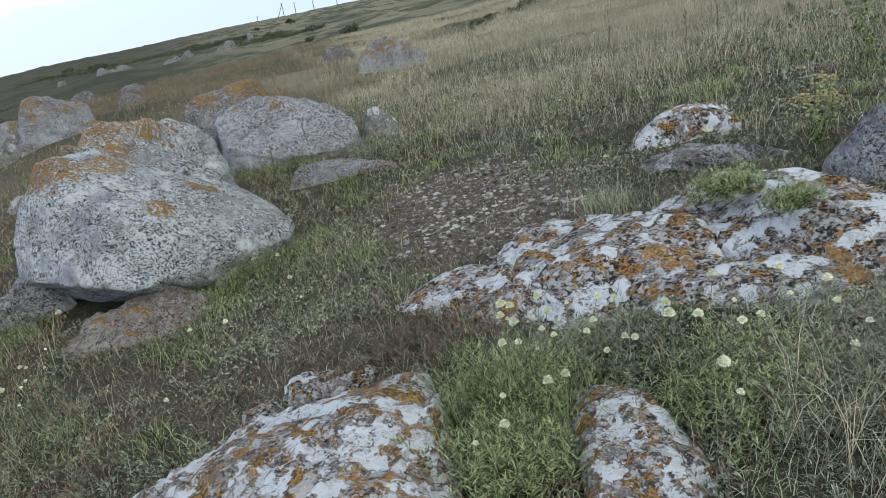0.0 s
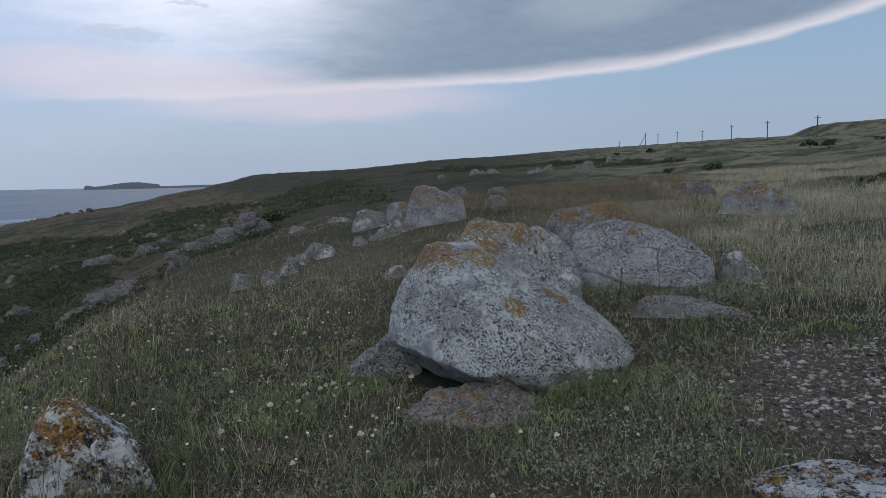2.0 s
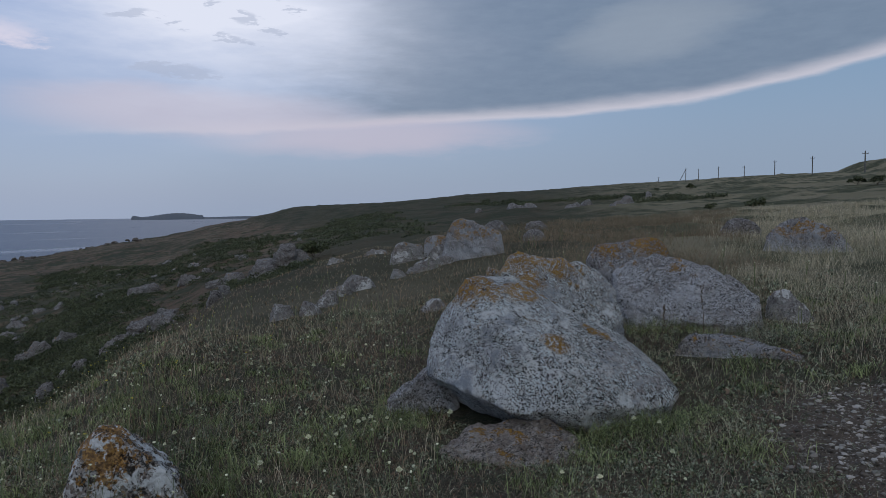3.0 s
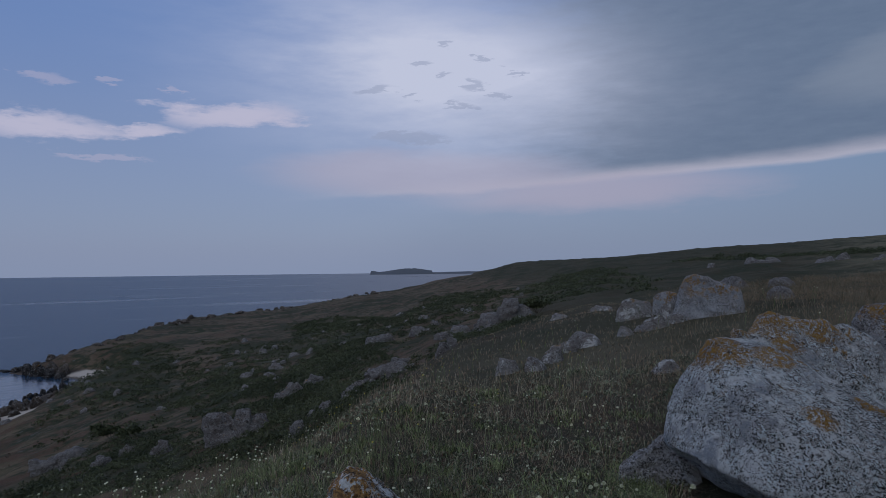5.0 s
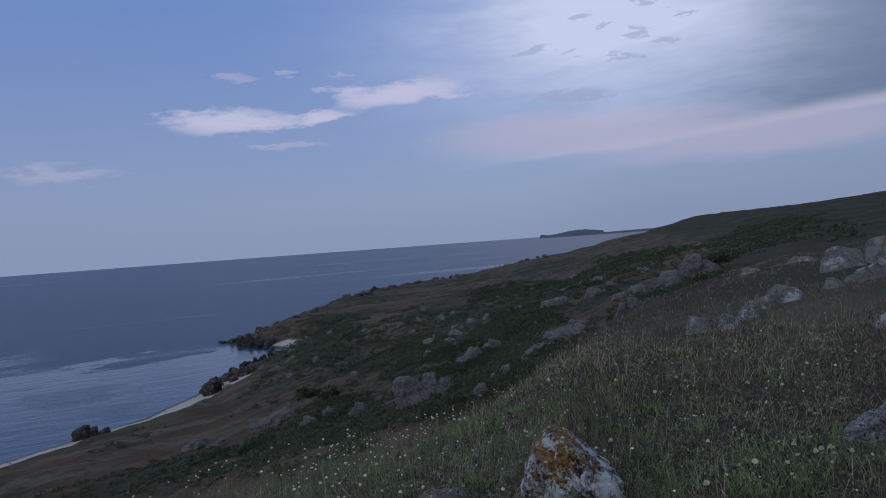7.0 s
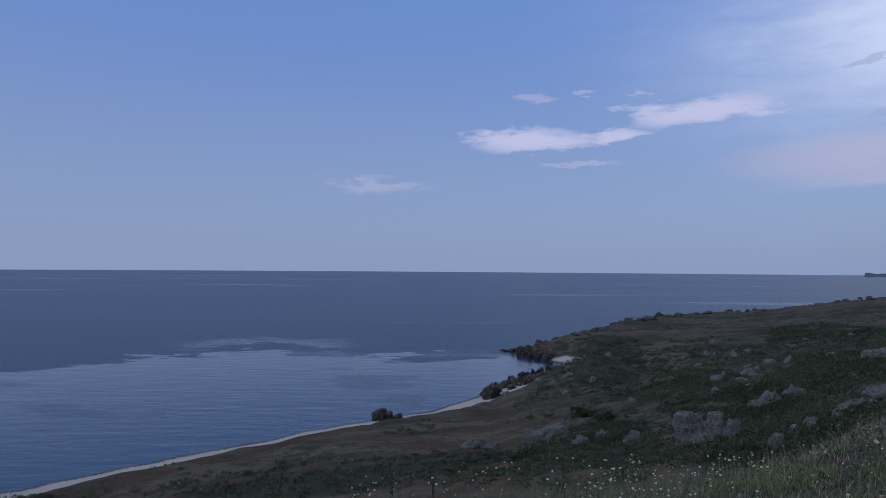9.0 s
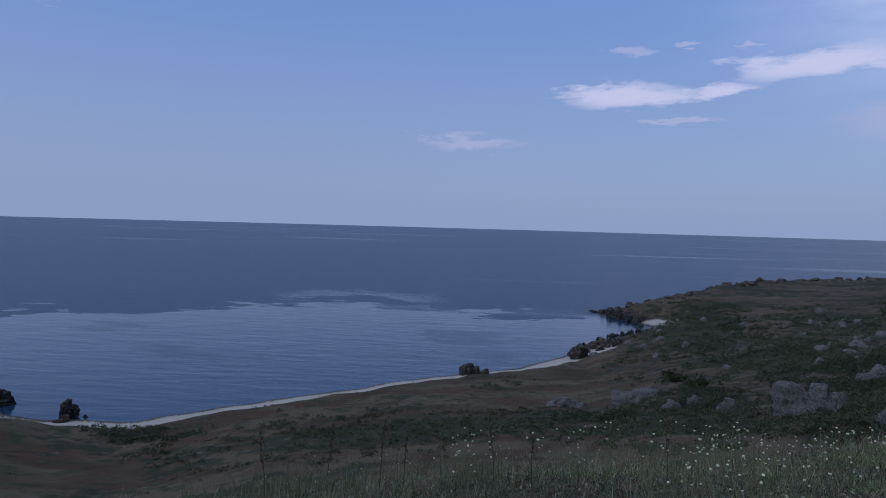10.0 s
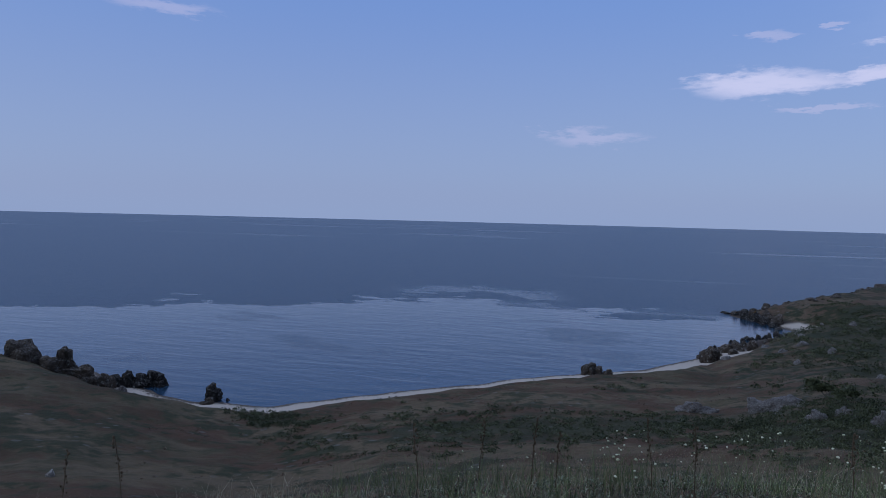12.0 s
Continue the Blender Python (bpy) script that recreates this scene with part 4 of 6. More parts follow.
# ledges in the foreground
shaped_rock("rock_ledge", [[(-0.36, 2.90, 0.10), (-0.27, 2.62, 0.15), (-0.20, 2.35, 0.06), (-0.22, 1.80, 0.04), (-0.85, 1.75, 0.14), (-0.72, 2.76, 0.09), (-1.05, 2.60, 0.08), (-1.34, 2.40, 0.06),
                                   (-1.58, 2.18, 0.04), (-0.6, 2.45, 0.19), (-0.5, 1.6, 0.1), (-0.2, 3.05, -0.4), (-1.7, 1.4, -0.4), (0.0, 1.4, -0.4), (-1.9, 2.4, -0.45), (-1.2, 2.85, -0.45)]],
                   "low limestone ledge blotched with orange and white lichen", STONE_NEAR, 41, 6, 0.04)
shaped_rock("rock_ledge", [[(0.28, 2.42, 0.02), (0.44, 2.46, 0.10), (0.56, 2.30, 0.12), (0.66, 1.95, 0.06), (0.64, 1.6, 0.0), (0.30, 1.6, 0.08), (0.26, 2.0, 0.10),
                                          (0.15, 2.6, -0.3), (0.8, 2.6, -0.3), (0.9, 1.4, -0.3), (0.05, 1.4, -0.3)]],
                          "small orange-blotched stone among white flowers", STONE_NEAR, 43)
OUTCROP = [[(-0.42, 3.55, -0.18), (-0.1, 4.0, -0.02), (0.30, 4.75, 0.06), (0.62, 4.55, 0.16), (1.05, 4.15, 0.30), (1.35, 3.75, 0.32), (1.30, 3.15, 0.18), (0.95, 2.95, 0.04), (0.45, 3.15, 0.0),
                        (0.75, 3.7, 0.28), (0.3, 3.6, 0.12), (-0.7, 3.5, -0.5), (1.6, 4.6, -0.4), (1.4, 2.6, -0.5), (0.1, 5.1, -0.5), (0.2, 2.8, -0.5)],
                       [(1.15, 4.45, 0.20), (1.50, 4.50, 0.36), (1.85, 4.30, 0.42), (2.15, 3.75, 0.40), (2.35, 3.2, 0.34), (2.1, 2.7, 0.22), (1.55, 2.75, 0.14), (1.35, 3.5, 0.24), (1.75, 3.6, 0.42),
                        (1.1, 4.8, -0.3), (2.7, 4.5, -0.3), (2.7, 2.4, -0.4), (1.3, 2.5, -0.4)],
                       [(0.75, 3.05, 0.05), (1.2, 2.9, 0.14), (1.7, 2.75, 0.20), (1.75, 3.2, 0.24), (1.0, 3.3, 0.2), (0.7, 3.3, -0.4), (1.9, 2.8, -0.4), (1.5, 2.4, -0.25), (0.8, 2.6, -0.25)]]
outcrop = new("rock_outcrop")
for k, corners in enumerate(OUTCROP):
    slab = new("slab", mesh_from("slab", *rock_shell(corners, 6 if k < 2 else 5, 0.034, 47 + k, 22.0), STONE_LEDGE))
    slab.parent = outcrop
tagged(outcrop, "broad flat limestone outcrop with orange and black lichen", "rock")

FOOTPRINTS.extend([(-0.75, 2.2, 0.75, 0.52, 0.25), (0.46, 2.0, 0.17, 0.42, 0.0), (0.72, 3.75, 0.62, 0.62, -0.5), (1.9, 3.55, 0.5, 0.8, 0.2), (0.15, 4.0, 0.35, 0.5, -0.5), (1.3, 3.05, 0.4, 0.16, -0.2)])

# rocks round the boulder, on the meadow
profile_rock("boulder_chip", -4.42, 6.02, 34, [(-0.42, -0.1), (-0.36, 0.12), (-0.14, 0.20), (0.02, 0.36), (0.20, 0.50), (0.34, 0.44), (0.42, 0.0)], 0.5, "rough pale stone against the boulder", STONE_HUMP, 3, 5, 0.11, 30.0)
shaped_rock("foot_stone", [[(-3.55, 4.95, -0.42), (-3.30, 4.78, -0.40), (-2.85, 4.78, -0.38), (-2.45, 5.05, -0.36), (-2.30, 5.35, -0.33), (-2.60, 5.55, -0.24), (-3.05, 5.45, -0.22), (-3.25, 5.25, -0.26),
                            (-3.65, 4.85, -0.75), (-2.3, 4.75, -0.75), (-2.2, 5.75, -0.7), (-3.3, 5.75, -0.7)]], "flat tan stone sunk below the boulder", STONE_FOOT, 5, 5, 0.06, 30.0)
FOOTPRINTS.append((-2.92, 5.15, 0.6, 0.36, 0.3))
profile_rock("pointed_rock", -4.60, 2.60, 57, [(-0.36, -0.05), (-0.34, 0.28), (-0.24, 0.56), (-0.13, 0.65), (0.01, 0.61), (0.13, 0.42), (0.37, 0.26), (0.47, -0.05)], 0.66, "pointed pale rock with an orange lichen tip", STONE_POINT, 8, 6, 0.05, 26.0, 0.5)
rock("stub_rock", -4.93, 1.72, 0.62, 0.5, 0.20, "low tan stone with orange lichen in the grass", STONE_FOOT, 30, 9, 4, 0.07, 0.4)
shaped_rock("humped_rock", [[(-3.71, 10.25, 0.64), (-3.53, 10.43, 0.83), (-3.05, 10.79, 0.97), (-2.61, 10.78, 0.90), (-2.01, 10.67, 0.68), (-1.61, 10.50, 0.48), (-1.50, 10.29, 0.26), (-1.68, 10.04, 0.06),
                              (-2.54, 9.77, 0.03), (-3.32, 9.91, 0.24), (-3.52, 9.98, 0.43), (-3.77, 11.71, 0.73), (-2.39, 11.92, 0.52), (-1.84, 11.77, 0.23), (-3.65, 10.14, -0.26), (-1.49, 10.33, -0.15), (-3.73, 11.59, -0.35), (-1.86, 12.0, -0.27)]],
            "long humped limestone rock speckled with lichen", STONE_HUMP, 12, 6, 0.045, 34.0)
shaped_rock("humped_rock", [[(-4.31, 10.80, 0.78), (-4.26, 10.83, 0.95), (-4.09, 11.0, 1.10), (-3.73, 11.23, 1.16), (-3.34, 11.55, 1.17), (-3.14, 11.79, 1.0), (-3.09, 11.79, 0.75), (-3.82, 10.62, 0.49), (-4.24, 10.74, -0.1),
                              (-3.12, 11.5, -0.1), (-4.56, 11.89, -0.12), (-3.45, 12.44, -0.12), (-4.50, 12.02, 0.99), (-3.59, 12.51, 1.04)]],
            "limestone hump with orange lichen along its crest", STONE_CREST, 14, 5, 0.05, 34.0)
FOOTPRINTS.extend([(-2.6, 10.8, 1.05, 0.8, 0.05), (-3.8, 11.5, 0.6, 0.6, 0.3)])
rock("low_stone", -1.25, 11.1, 0.75, 0.55, 0.40, "low pale stone beside a larger rock", STONE_LOW, 10, 15, 4, 0.07, 0.3, 0.4, (-0.2, 0))
rock("low_stone", -1.95, 10.2, 0.9, 0.5, 0.20, "low flat pale stone in grass", STONE_LOW, 10, 16, 4, 0.07)
profile_rock("flat_stone", -1.55, 8.9, 5, [(-0.86, -0.03), (-0.74, 0.17), (-0.46, 0.22), (0.1, 0.13), (0.58, 0.05), (0.86, -0.04)], 0.6, "long flat stone with rusty lichen", STONE_CREST, 17, 5, 0.05)
rock("small_stone", -3.40, 10.1, 0.22, 0.2, 0.2, "small pale stone in grass", STONE_LOW, 0, 18, 3)
profile_rock("spire_rock", -10.58, 18.07, 29.6, [(-0.88, 0.0), (-0.86, 0.62), (-0.62, 1.12), (-0.34, 1.20), (0.30, 0.98), (0.84, 0.72), (0.80, 0.35), (0.9, 0.0)], 1.3, "wedge-shaped pale rock with an orange crest", STONE_RUST, 21, 5, 0.05, 30.0)
profile_rock("slab_rock", -13.9, 19.3, 35, [(-0.62, 0.0), (-0.58, 0.34), (-0.30, 0.62), (0.0, 0.68), (0.45, 0.46), (0.64, 0.0)], 0.9, "pale tent-shaped slab leaning in grass", STONE_LOW, 22, 4)
profile_rock("slab_rock", -13.3, 20.3, 33, [(-0.5, 0.0), (-0.46, 0.62), (0.0, 0.76), (0.40, 0.66), (0.55, 0.3), (0.6, 0.0)], 0.8, "rusty pale rock behind a leaning slab", STONE_RUST, 24, 4)
profile_rock("slab_rock", -11.9, 18.2, 32, [(-0.45, 0.0), (-0.30, 0.26), (0.05, 0.52), (0.30, 0.56), (0.42, 0.3), (0.45, 0.0)], 0.6, "pale stone beside an upright rock", STONE_LOW, 23, 4)
rock("slab_rock", -11.1, 16.1, 0.85, 0.6, 0.34, "pale flat stone on the slope", STONE_LOW, 30, 25, 4, 0.06, 0.3, 0.7)
rock("slab_rock", -11.5, 15.4, 0.5, 0.4, 0.24, "small flat stone on the slope", STONE_LOW, 30, 26, 4, 0.06, 0.3, 0.7)
rock("slab_rock", -11.4, 13.5, 0.95, 0.72, 0.34, "pale slab breaking through the grass", STONE_LOW, 40, 27, 4, 0.06, 0.3, 0.75)
rock("slab_rock", -11.3, 12.6, 0.85, 0.5, 0.26, "pale slab breaking through the grass", STONE_LOW, 48, 127, 4, 0.06, 0.3, 0.7)
rock("slab_rock", -10.85, 11.65, 0.62, 0.5, 0.32, "long pale slab on the slope", STONE_LOW, 60, 28, 4, 0.06, 0.3, 0.6)
rock("slab_rock", -10.4, 10.65, 0.55, 0.5, 0.24, "small pale slab on the slope", STONE_LOW, 44, 128, 4, 0.06, 0.3, 0.7)
rock("slab_rock", -10.85, 10.25, 0.62, 0.5, 0.30, "small pale slab on the slope", STONE_LOW, 46, 29, 4, 0.06, 0.3, 0.7)
rock("slab_rock", -7.36, 10.82, 0.60, 0.5, 0.20, "flat stone half hidden by grass", STONE_LOW, 32, 30, 4, 0.07)
profile_rock("field_rock", -19.0, 35.6, 28, [(-0.85, 0.0), (-0.70, 0.55), (-0.2, 0.85), (0.4, 0.95), (0.75, 0.6), (0.9, 0.0)], 1.2, "grey field rock on the meadow crest", STONE_FAR, 31, 4, 0.08)
profile_rock("field_rock", -16.6, 36.2, 25, [(-0.7, 0.0), (-0.6, 0.5), (-0.1, 0.66), (0.4, 0.6), (0.65, 0.4), (0.75, 0.0)], 1.1, "low grey field rock on the meadow crest", STONE_FAR, 32, 4, 0.08)
rock("field_rock", -10.86, 23.26, 1.0, 0.8, 0.40, "low grey rock in dry grass", STONE_FAR, 24, 33, 4, 0.08)
profile_rock("field_rock", -1.68, 21.3, 4, [(-1.1, 0.0), (-1.02, 0.46), (-0.6, 0.80), (-0.1, 0.92), (0.45, 0.78), (0.70, 0.44), (1.1, 0.12), (1.15, 0.0)], 1.2, "pale rock with a rusty cap in tall grass", STONE_RUST, 34, 5, 0.06, 24.0)
rock("field_rock", -4.4, 28.1, 1.9, 1.1, 0.60, "low grey rocks in tall grass", STONE_FAR, 8, 36, 4, 0.08)
profile_rock("meadow_rock", 2.12, 6.38, -19, [(-0.56, -0.04), (-0.38, 0.14), (-0.18, 0.25), (0.22, 0.26), (0.44, 0.17), (0.56, -0.04)], 0.75, "pale rock with rusty lichen in the meadow", STONE_LEDGE, 37)
rock("meadow_rock", 1.98, 5.40, 1.15, 0.42, 0.10, "flat pale stone in the meadow", STONE_LOW, -24, 38, 5, 0.06, 0.5, 0.75)
rock("meadow_rock", 2.72, 4.25, 0.8, 0.7, 0.50, "grey rock with rusty top in the meadow", STONE_RUST, -32, 39, 5, 0.06)
rock("rock_ledge", -0.90, 3.20, 0.62, 0.36, 0.055, "low grey stone behind a lichened ledge", STONE_LEDGE, -12, 71, 5, 0.08, 0.6, 0.8)
rock("rock_ledge", -1.24, 3.06, 0.26, 0.26, 0.05, "small grey stone half sunk in the grass", STONE_LEDGE, 20, 72, 4, 0.08, 0.6, 0.7)
rock("rock_ledge", -0.12, 4.02, 0.85, 0.62, 0.05, "flat pale stone at the outcrop's foot", STONE_LEDGE, 30, 73, 5, 0.035, 0.7, 0.85)


rock("slope_stone", -32.5, -34.6, 0.9, 0.6, 0.25, "small pale stone on the brown slope", STONE_LOW, 40, 141, 4, 0.08, 0.3, 0.6)


# ---- plants ----
def leaf_material(name, low, high, odd=None, share=0.2, rough=0.7, scale=3.0):
    """Leaves and blades: each one takes its own tone, in drifts over the ground."""
    m, g, shader = material(name)
    one = g.tree.nodes.new("ShaderNodeNewGeometry").outputs["Random Per Island"]
    drift = g.noise(place_of(g), scale, 3.0, 0.6)
    col = g.mix(g.step(g.math("ADD", g.math("MULTIPLY", one, 0.65), g.math("MULTIPLY", drift, 0.35)), 0.18, 0.82), low, high)
    wide = g.noise(place_of(g), 0.3 * scale, 4.0, 0.6)
    col = g.mix(1.0, col, g.mix(g.step(wide, 0.40, 0.60), (0.78, 0.80, 0.76), (1.16, 1.14, 1.12)), "MULTIPLY")
    if odd:
        col = g.mix(g.step(g.math("ADD", g.math("MULTIPLY", one, 0.7), g.math("MULTIPLY", drift, 0.5)), 0.97 - share, 1.0 - share), col, odd)
    g.link(col, shader.inputs["Base Color"])
    shader.inputs["Roughness"].default_value = rough
    shader.inputs["Specular IOR Level"].default_value = 0.2
    return m


GRASS = leaf_material("meadow_grass", (0.026, 0.034, 0.020), (0.46, 0.50, 0.335), (0.54, 0.49, 0.36), 0.13)
HERB = leaf_material("green_herbs", (0.024, 0.033, 0.014), (0.36, 0.415, 0.20), None)
STRAW = leaf_material("dry_straw", (0.33, 0.29, 0.205), (0.68, 0.60, 0.455), (0.20, 0.20, 0.13), 0.16, 0.6, 0.35)
LITTER = leaf_material("brown_litter", (0.070, 0.056, 0.043), (0.30, 0.245, 0.185), (0.14, 0.078, 0.056), 0.2)
SCRUB = leaf_material("dark_scrub", (0.034, 0.043, 0.024), (0.120, 0.135, 0.075), None, 0.2, 0.6, 0.2)
TAN = leaf_material("tan_grass", (0.14, 0.106, 0.07), (0.35, 0.272, 0.19), (0.11, 0.11, 0.07), 0.2, 0.6, 0.5)
BROW = leaf_material("brown_green_grass", (0.062, 0.056, 0.039), (0.47, 0.42, 0.305), (0.35, 0.245, 0.165), 0.25)
PEBBLE = leaf_material("pale_pebbles", (0.055, 0.046, 0.038), (0.40, 0.375, 0.35), None, 0.2, 0.9, 9.0)
PETALS = leaf_material("pale_petals", (0.50, 0.51, 0.34), (0.84, 0.83, 0.66), None)
STEMS = leaf_material("flower_stems", (0.11, 0.145, 0.06), (0.22, 0.24, 0.13), None)
YELLOW = leaf_material("yellow_petals", (0.42, 0.34, 0.05), (0.55, 0.46, 0.10), None)


def open_ground(x, y, grow=1.0):
    """True where no rock stands."""
    free = np.ones(x.shape, bool)
    for fx, fy, a, b, turn in FOOTPRINTS:
        c, s = math.cos(turn), math.sin(turn)
        u, v = (x - fx) * c + (y - fy) * s, -(x - fx) * s + (y - fy) * c
        free &= (u / a) ** 2 + (v / b) ** 2 > grow
    return free


def gravel_here(x, y):
    u, v = (x - (1.15 - 0.18 * y)) / 1.05, (y - 5.9) / 1.9
    return smooth(u * u + v * v + 0.8 * ripples(x / 0.45, y / 0.45, 12), 1.3, 0.5)


def scatter(rng, count, near, far, first, last, power=1.0):
    """Places in a sector: distances between near and far, bearings between first and last. power 1 spreads evenly by distance, 2 by area."""
    r = (near ** power + (far ** power - near ** power) * rng.uniform(0, 1, count)) ** (1.0 / power)
    a = np.radians(rng.uniform(first, last, count))
    return -r * np.sin(a), r * np.cos(a), r


def blades(name, x, y, tall, wide, bend, mat, rng, label, category="grass", lift=0.0):
    """Grass: every blade a bent, tapering strip of its own."""
    n = len(x)
    z = land(x, y) - 0.01 + lift
    face, lean = rng.uniform(0, 2 * math.pi, n), rng.uniform(0, 2 * math.pi, n)
    sx, sy = np.cos(face) * wide / 2, np.sin(face) * wide / 2
    lx, ly = np.cos(lean) * bend * tall, np.sin(lean) * bend * tall
    rows = []
    for k, (h, out, w) in enumerate(((0.0, 0.0, 1.0), (0.55, 0.32, 0.8))):
        for side in (-1, 1):
            rows.append(np.stack([x + lx * out + side * sx * w, y + ly * out + side * sy * w, z + tall * h], -1))
    rows.append(np.stack([x + lx, y + ly, z + tall * np.sqrt(np.maximum(0.05, 1 - 0.5 * bend ** 2))], -1))
    points = np.stack(rows, 1).reshape(-1, 3)
    i = np.arange(n)[:, None] * 5
    tris = np.concatenate([i + np.array([[0, 1, 3]]), i + np.array([[0, 3, 2]]), i + np.array([[2, 3, 4]])], 1).reshape(-1, 3)
    ob = new(name, mesh_from(name, points, tris, mat, False))
    return tagged(ob, label, category, kind="stuff")


def keep(mask, *arrays):
    return [a[mask] for a in arrays]


rng = np.random.RandomState(11)


def worn_here(x, y):
    u, v = (x + 0.7) / 2.3, (y - 5.4) / 3.0
    return smooth(u * u + v * v + 0.7 * ripples(x / 0.7, y / 0.7, 14), 1.25, 0.5)


def sow(count, near, far, first, last, power, patch, seed, floor=0.15, gravel=0.22, worn=0.9):
    """Places for plants in drifts, off the rocks and mostly off the gravel."""
    x, y, r = scatter(rng, count, near, far, first, last, power)
    drift = smooth(ripples(x / patch, y / patch, seed) + 0.4 * ripples(x / (patch * 0.3), y / (patch * 0.3), seed + 1), -0.35, 0.45)
    chance = np.maximum(floor, drift) * (1 - (1 - gravel) * gravel_here(x, y)) * (1 - (1 - worn) * worn_here(x, y))
    return keep((rng.uniform(0, 1, count) < chance) & open_ground(x, y), x, y, r)


# low green grass over the meadow
x, y, r = sow(310000, 1.3, 15.0, -42, 142, 1.2, 1.1, 20, 0.35)
brow = smooth(np.degrees(np.arctan2(-x, y)) + 26.0 * ripples(x / 1.3, y / 1.3, 46), 16.0, 38.0) > rng.uniform(0.1, 1.25, len(x))
for side, mat, label in ((~brow, GRASS, "low grey-green grass mixed with dry blades"), (brow, BROW, "low brownish grass mixed with green blades")):
    gx, gy, gr = keep(side, x, y, r)
    blades("low_grass", gx, gy, rng.uniform(0.02, 0.085, len(gx)) * (1 + 0.02 * gr), 0.0026 + 0.0005 * gr, rng.uniform(0.4, 1.7, len(gx)), mat, rng, label)
x, y, r = sow(100000, 1.3, 13.0, -42, 142, 1.2, 0.8, 24, 0.2, 0.35, 1.0)
blades("brown_litter", x, y, rng.uniform(0.03, 0.09, len(x)) * rng.choice([1.0, 2.0], len(x)), 0.0034 + 0.0005 * r, rng.uniform(1.0, 2.6, len(x)), LITTER, rng, "brown and reddish dead stems in the grass")
# herbs in dense tufts
cx, cy, cr = sow(1500, 1.4, 13.0, -42, 142, 1.3, 1.6, 28, 0.12, 0.0)
n = rng.randint(40, 110, len(cx))
spread = rng.uniform(0.05, 0.16, len(cx))
x = np.repeat(cx, n) + rng.normal(0, 1, n.sum()) * np.repeat(spread, n)
y = np.repeat(cy, n) + rng.normal(0, 1, n.sum()) * np.repeat(spread, n)
tall = np.repeat(rng.uniform(0.09, 0.22, len(cx)), n) * rng.uniform(0.6, 1.2, n.sum())
ok = open_ground(x, y, 0.8)
x, y, tall = keep(ok, x, y, tall)
r = np.hypot(x, y)
blades("green_herbs", x, y, tall * 0.8, 0.0026 + 0.0007 * r, rng.uniform(0.3, 1.3, len(x)), HERB, rng, "tufts of soft grey-green herbs", "herbs")
# mats of small-leaved herbs
def leaf_cloud(rng, lumps, leaves, size):
    """Many small leaves in rounded lumps: lumps are (x, y, z, radius)."""
    lumps = np.array(lumps, float)
    pick = rng.choice(len(lumps), leaves, p=lumps[:, 3] ** 2 / (lumps[:, 3] ** 2).sum())
    way = rng.normal(size=(leaves, 3))
    way /= np.linalg.norm(way, axis=1)[:, None]
    way[:, 2] = np.abs(way[:, 2]) * 0.9 - 0.1
    centre = lumps[pick, :3] + way * (lumps[pick, 3] * rng.uniform(0.45, 1.08, leaves))[:, None]
    a, b = rng.normal(size=(leaves, 3)), rng.normal(size=(leaves, 3))
    a /= np.linalg.norm(a, axis=1)[:, None]
    b = np.cross(a, b)
    b /= np.linalg.norm(b, axis=1)[:, None]
    s = (size * rng.uniform(0.6, 1.4, leaves))[:, None]
    points = np.stack([centre - a * s, centre + b * s * 0.6, centre + a * s, centre - b * s * 0.6], 1).reshape(-1, 3)
    i = np.arange(leaves)[:, None] * 4
    faces = np.concatenate([i + np.array([[0, 1, 2]]), i + np.array([[0, 2, 3]])], 1).reshape(-1, 3)
    return points, faces


def herb_mats(name, count, near, far, leaves, size, seed, mat, label):
    x, y, r = sow(count, near, far, -42, 138, 1.5, 1.3, seed, 0.1, 0.0)
    z = land(x, y)
    shells = []
    for k in range(len(x)):
        w = rng.uniform(0.06, 0.15)
        lumps = [(x[k] + rng.normal() * w, y[k] + rng.normal() * w, z[k] - 0.02, w * rng.uniform(0.5, 0.8)) for q in range(4)]
        shells.append(leaf_cloud(rng, lumps, leaves, size * (1 + 0.05 * r[k])))
    points, faces = joined(shells)
    tagged(new(name, mesh_from(name, points, faces, mat, False)), label, "herbs", kind="stuff")


SAGE = leaf_material("sage_leaves", (0.064, 0.080, 0.050), (0.42, 0.45, 0.33), (0.19, 0.14, 0.10), 0.18)
herb_mats("herb_mats", 3800, 1.5, 7.0, 150, 0.010, 52, SAGE, "low mats of grey-green small-leaved herbs")
herb_mats("herb_mats", 2600, 6.5, 14.0, 70, 0.015, 54, SAGE, "low mats of grey-green small-leaved herbs")


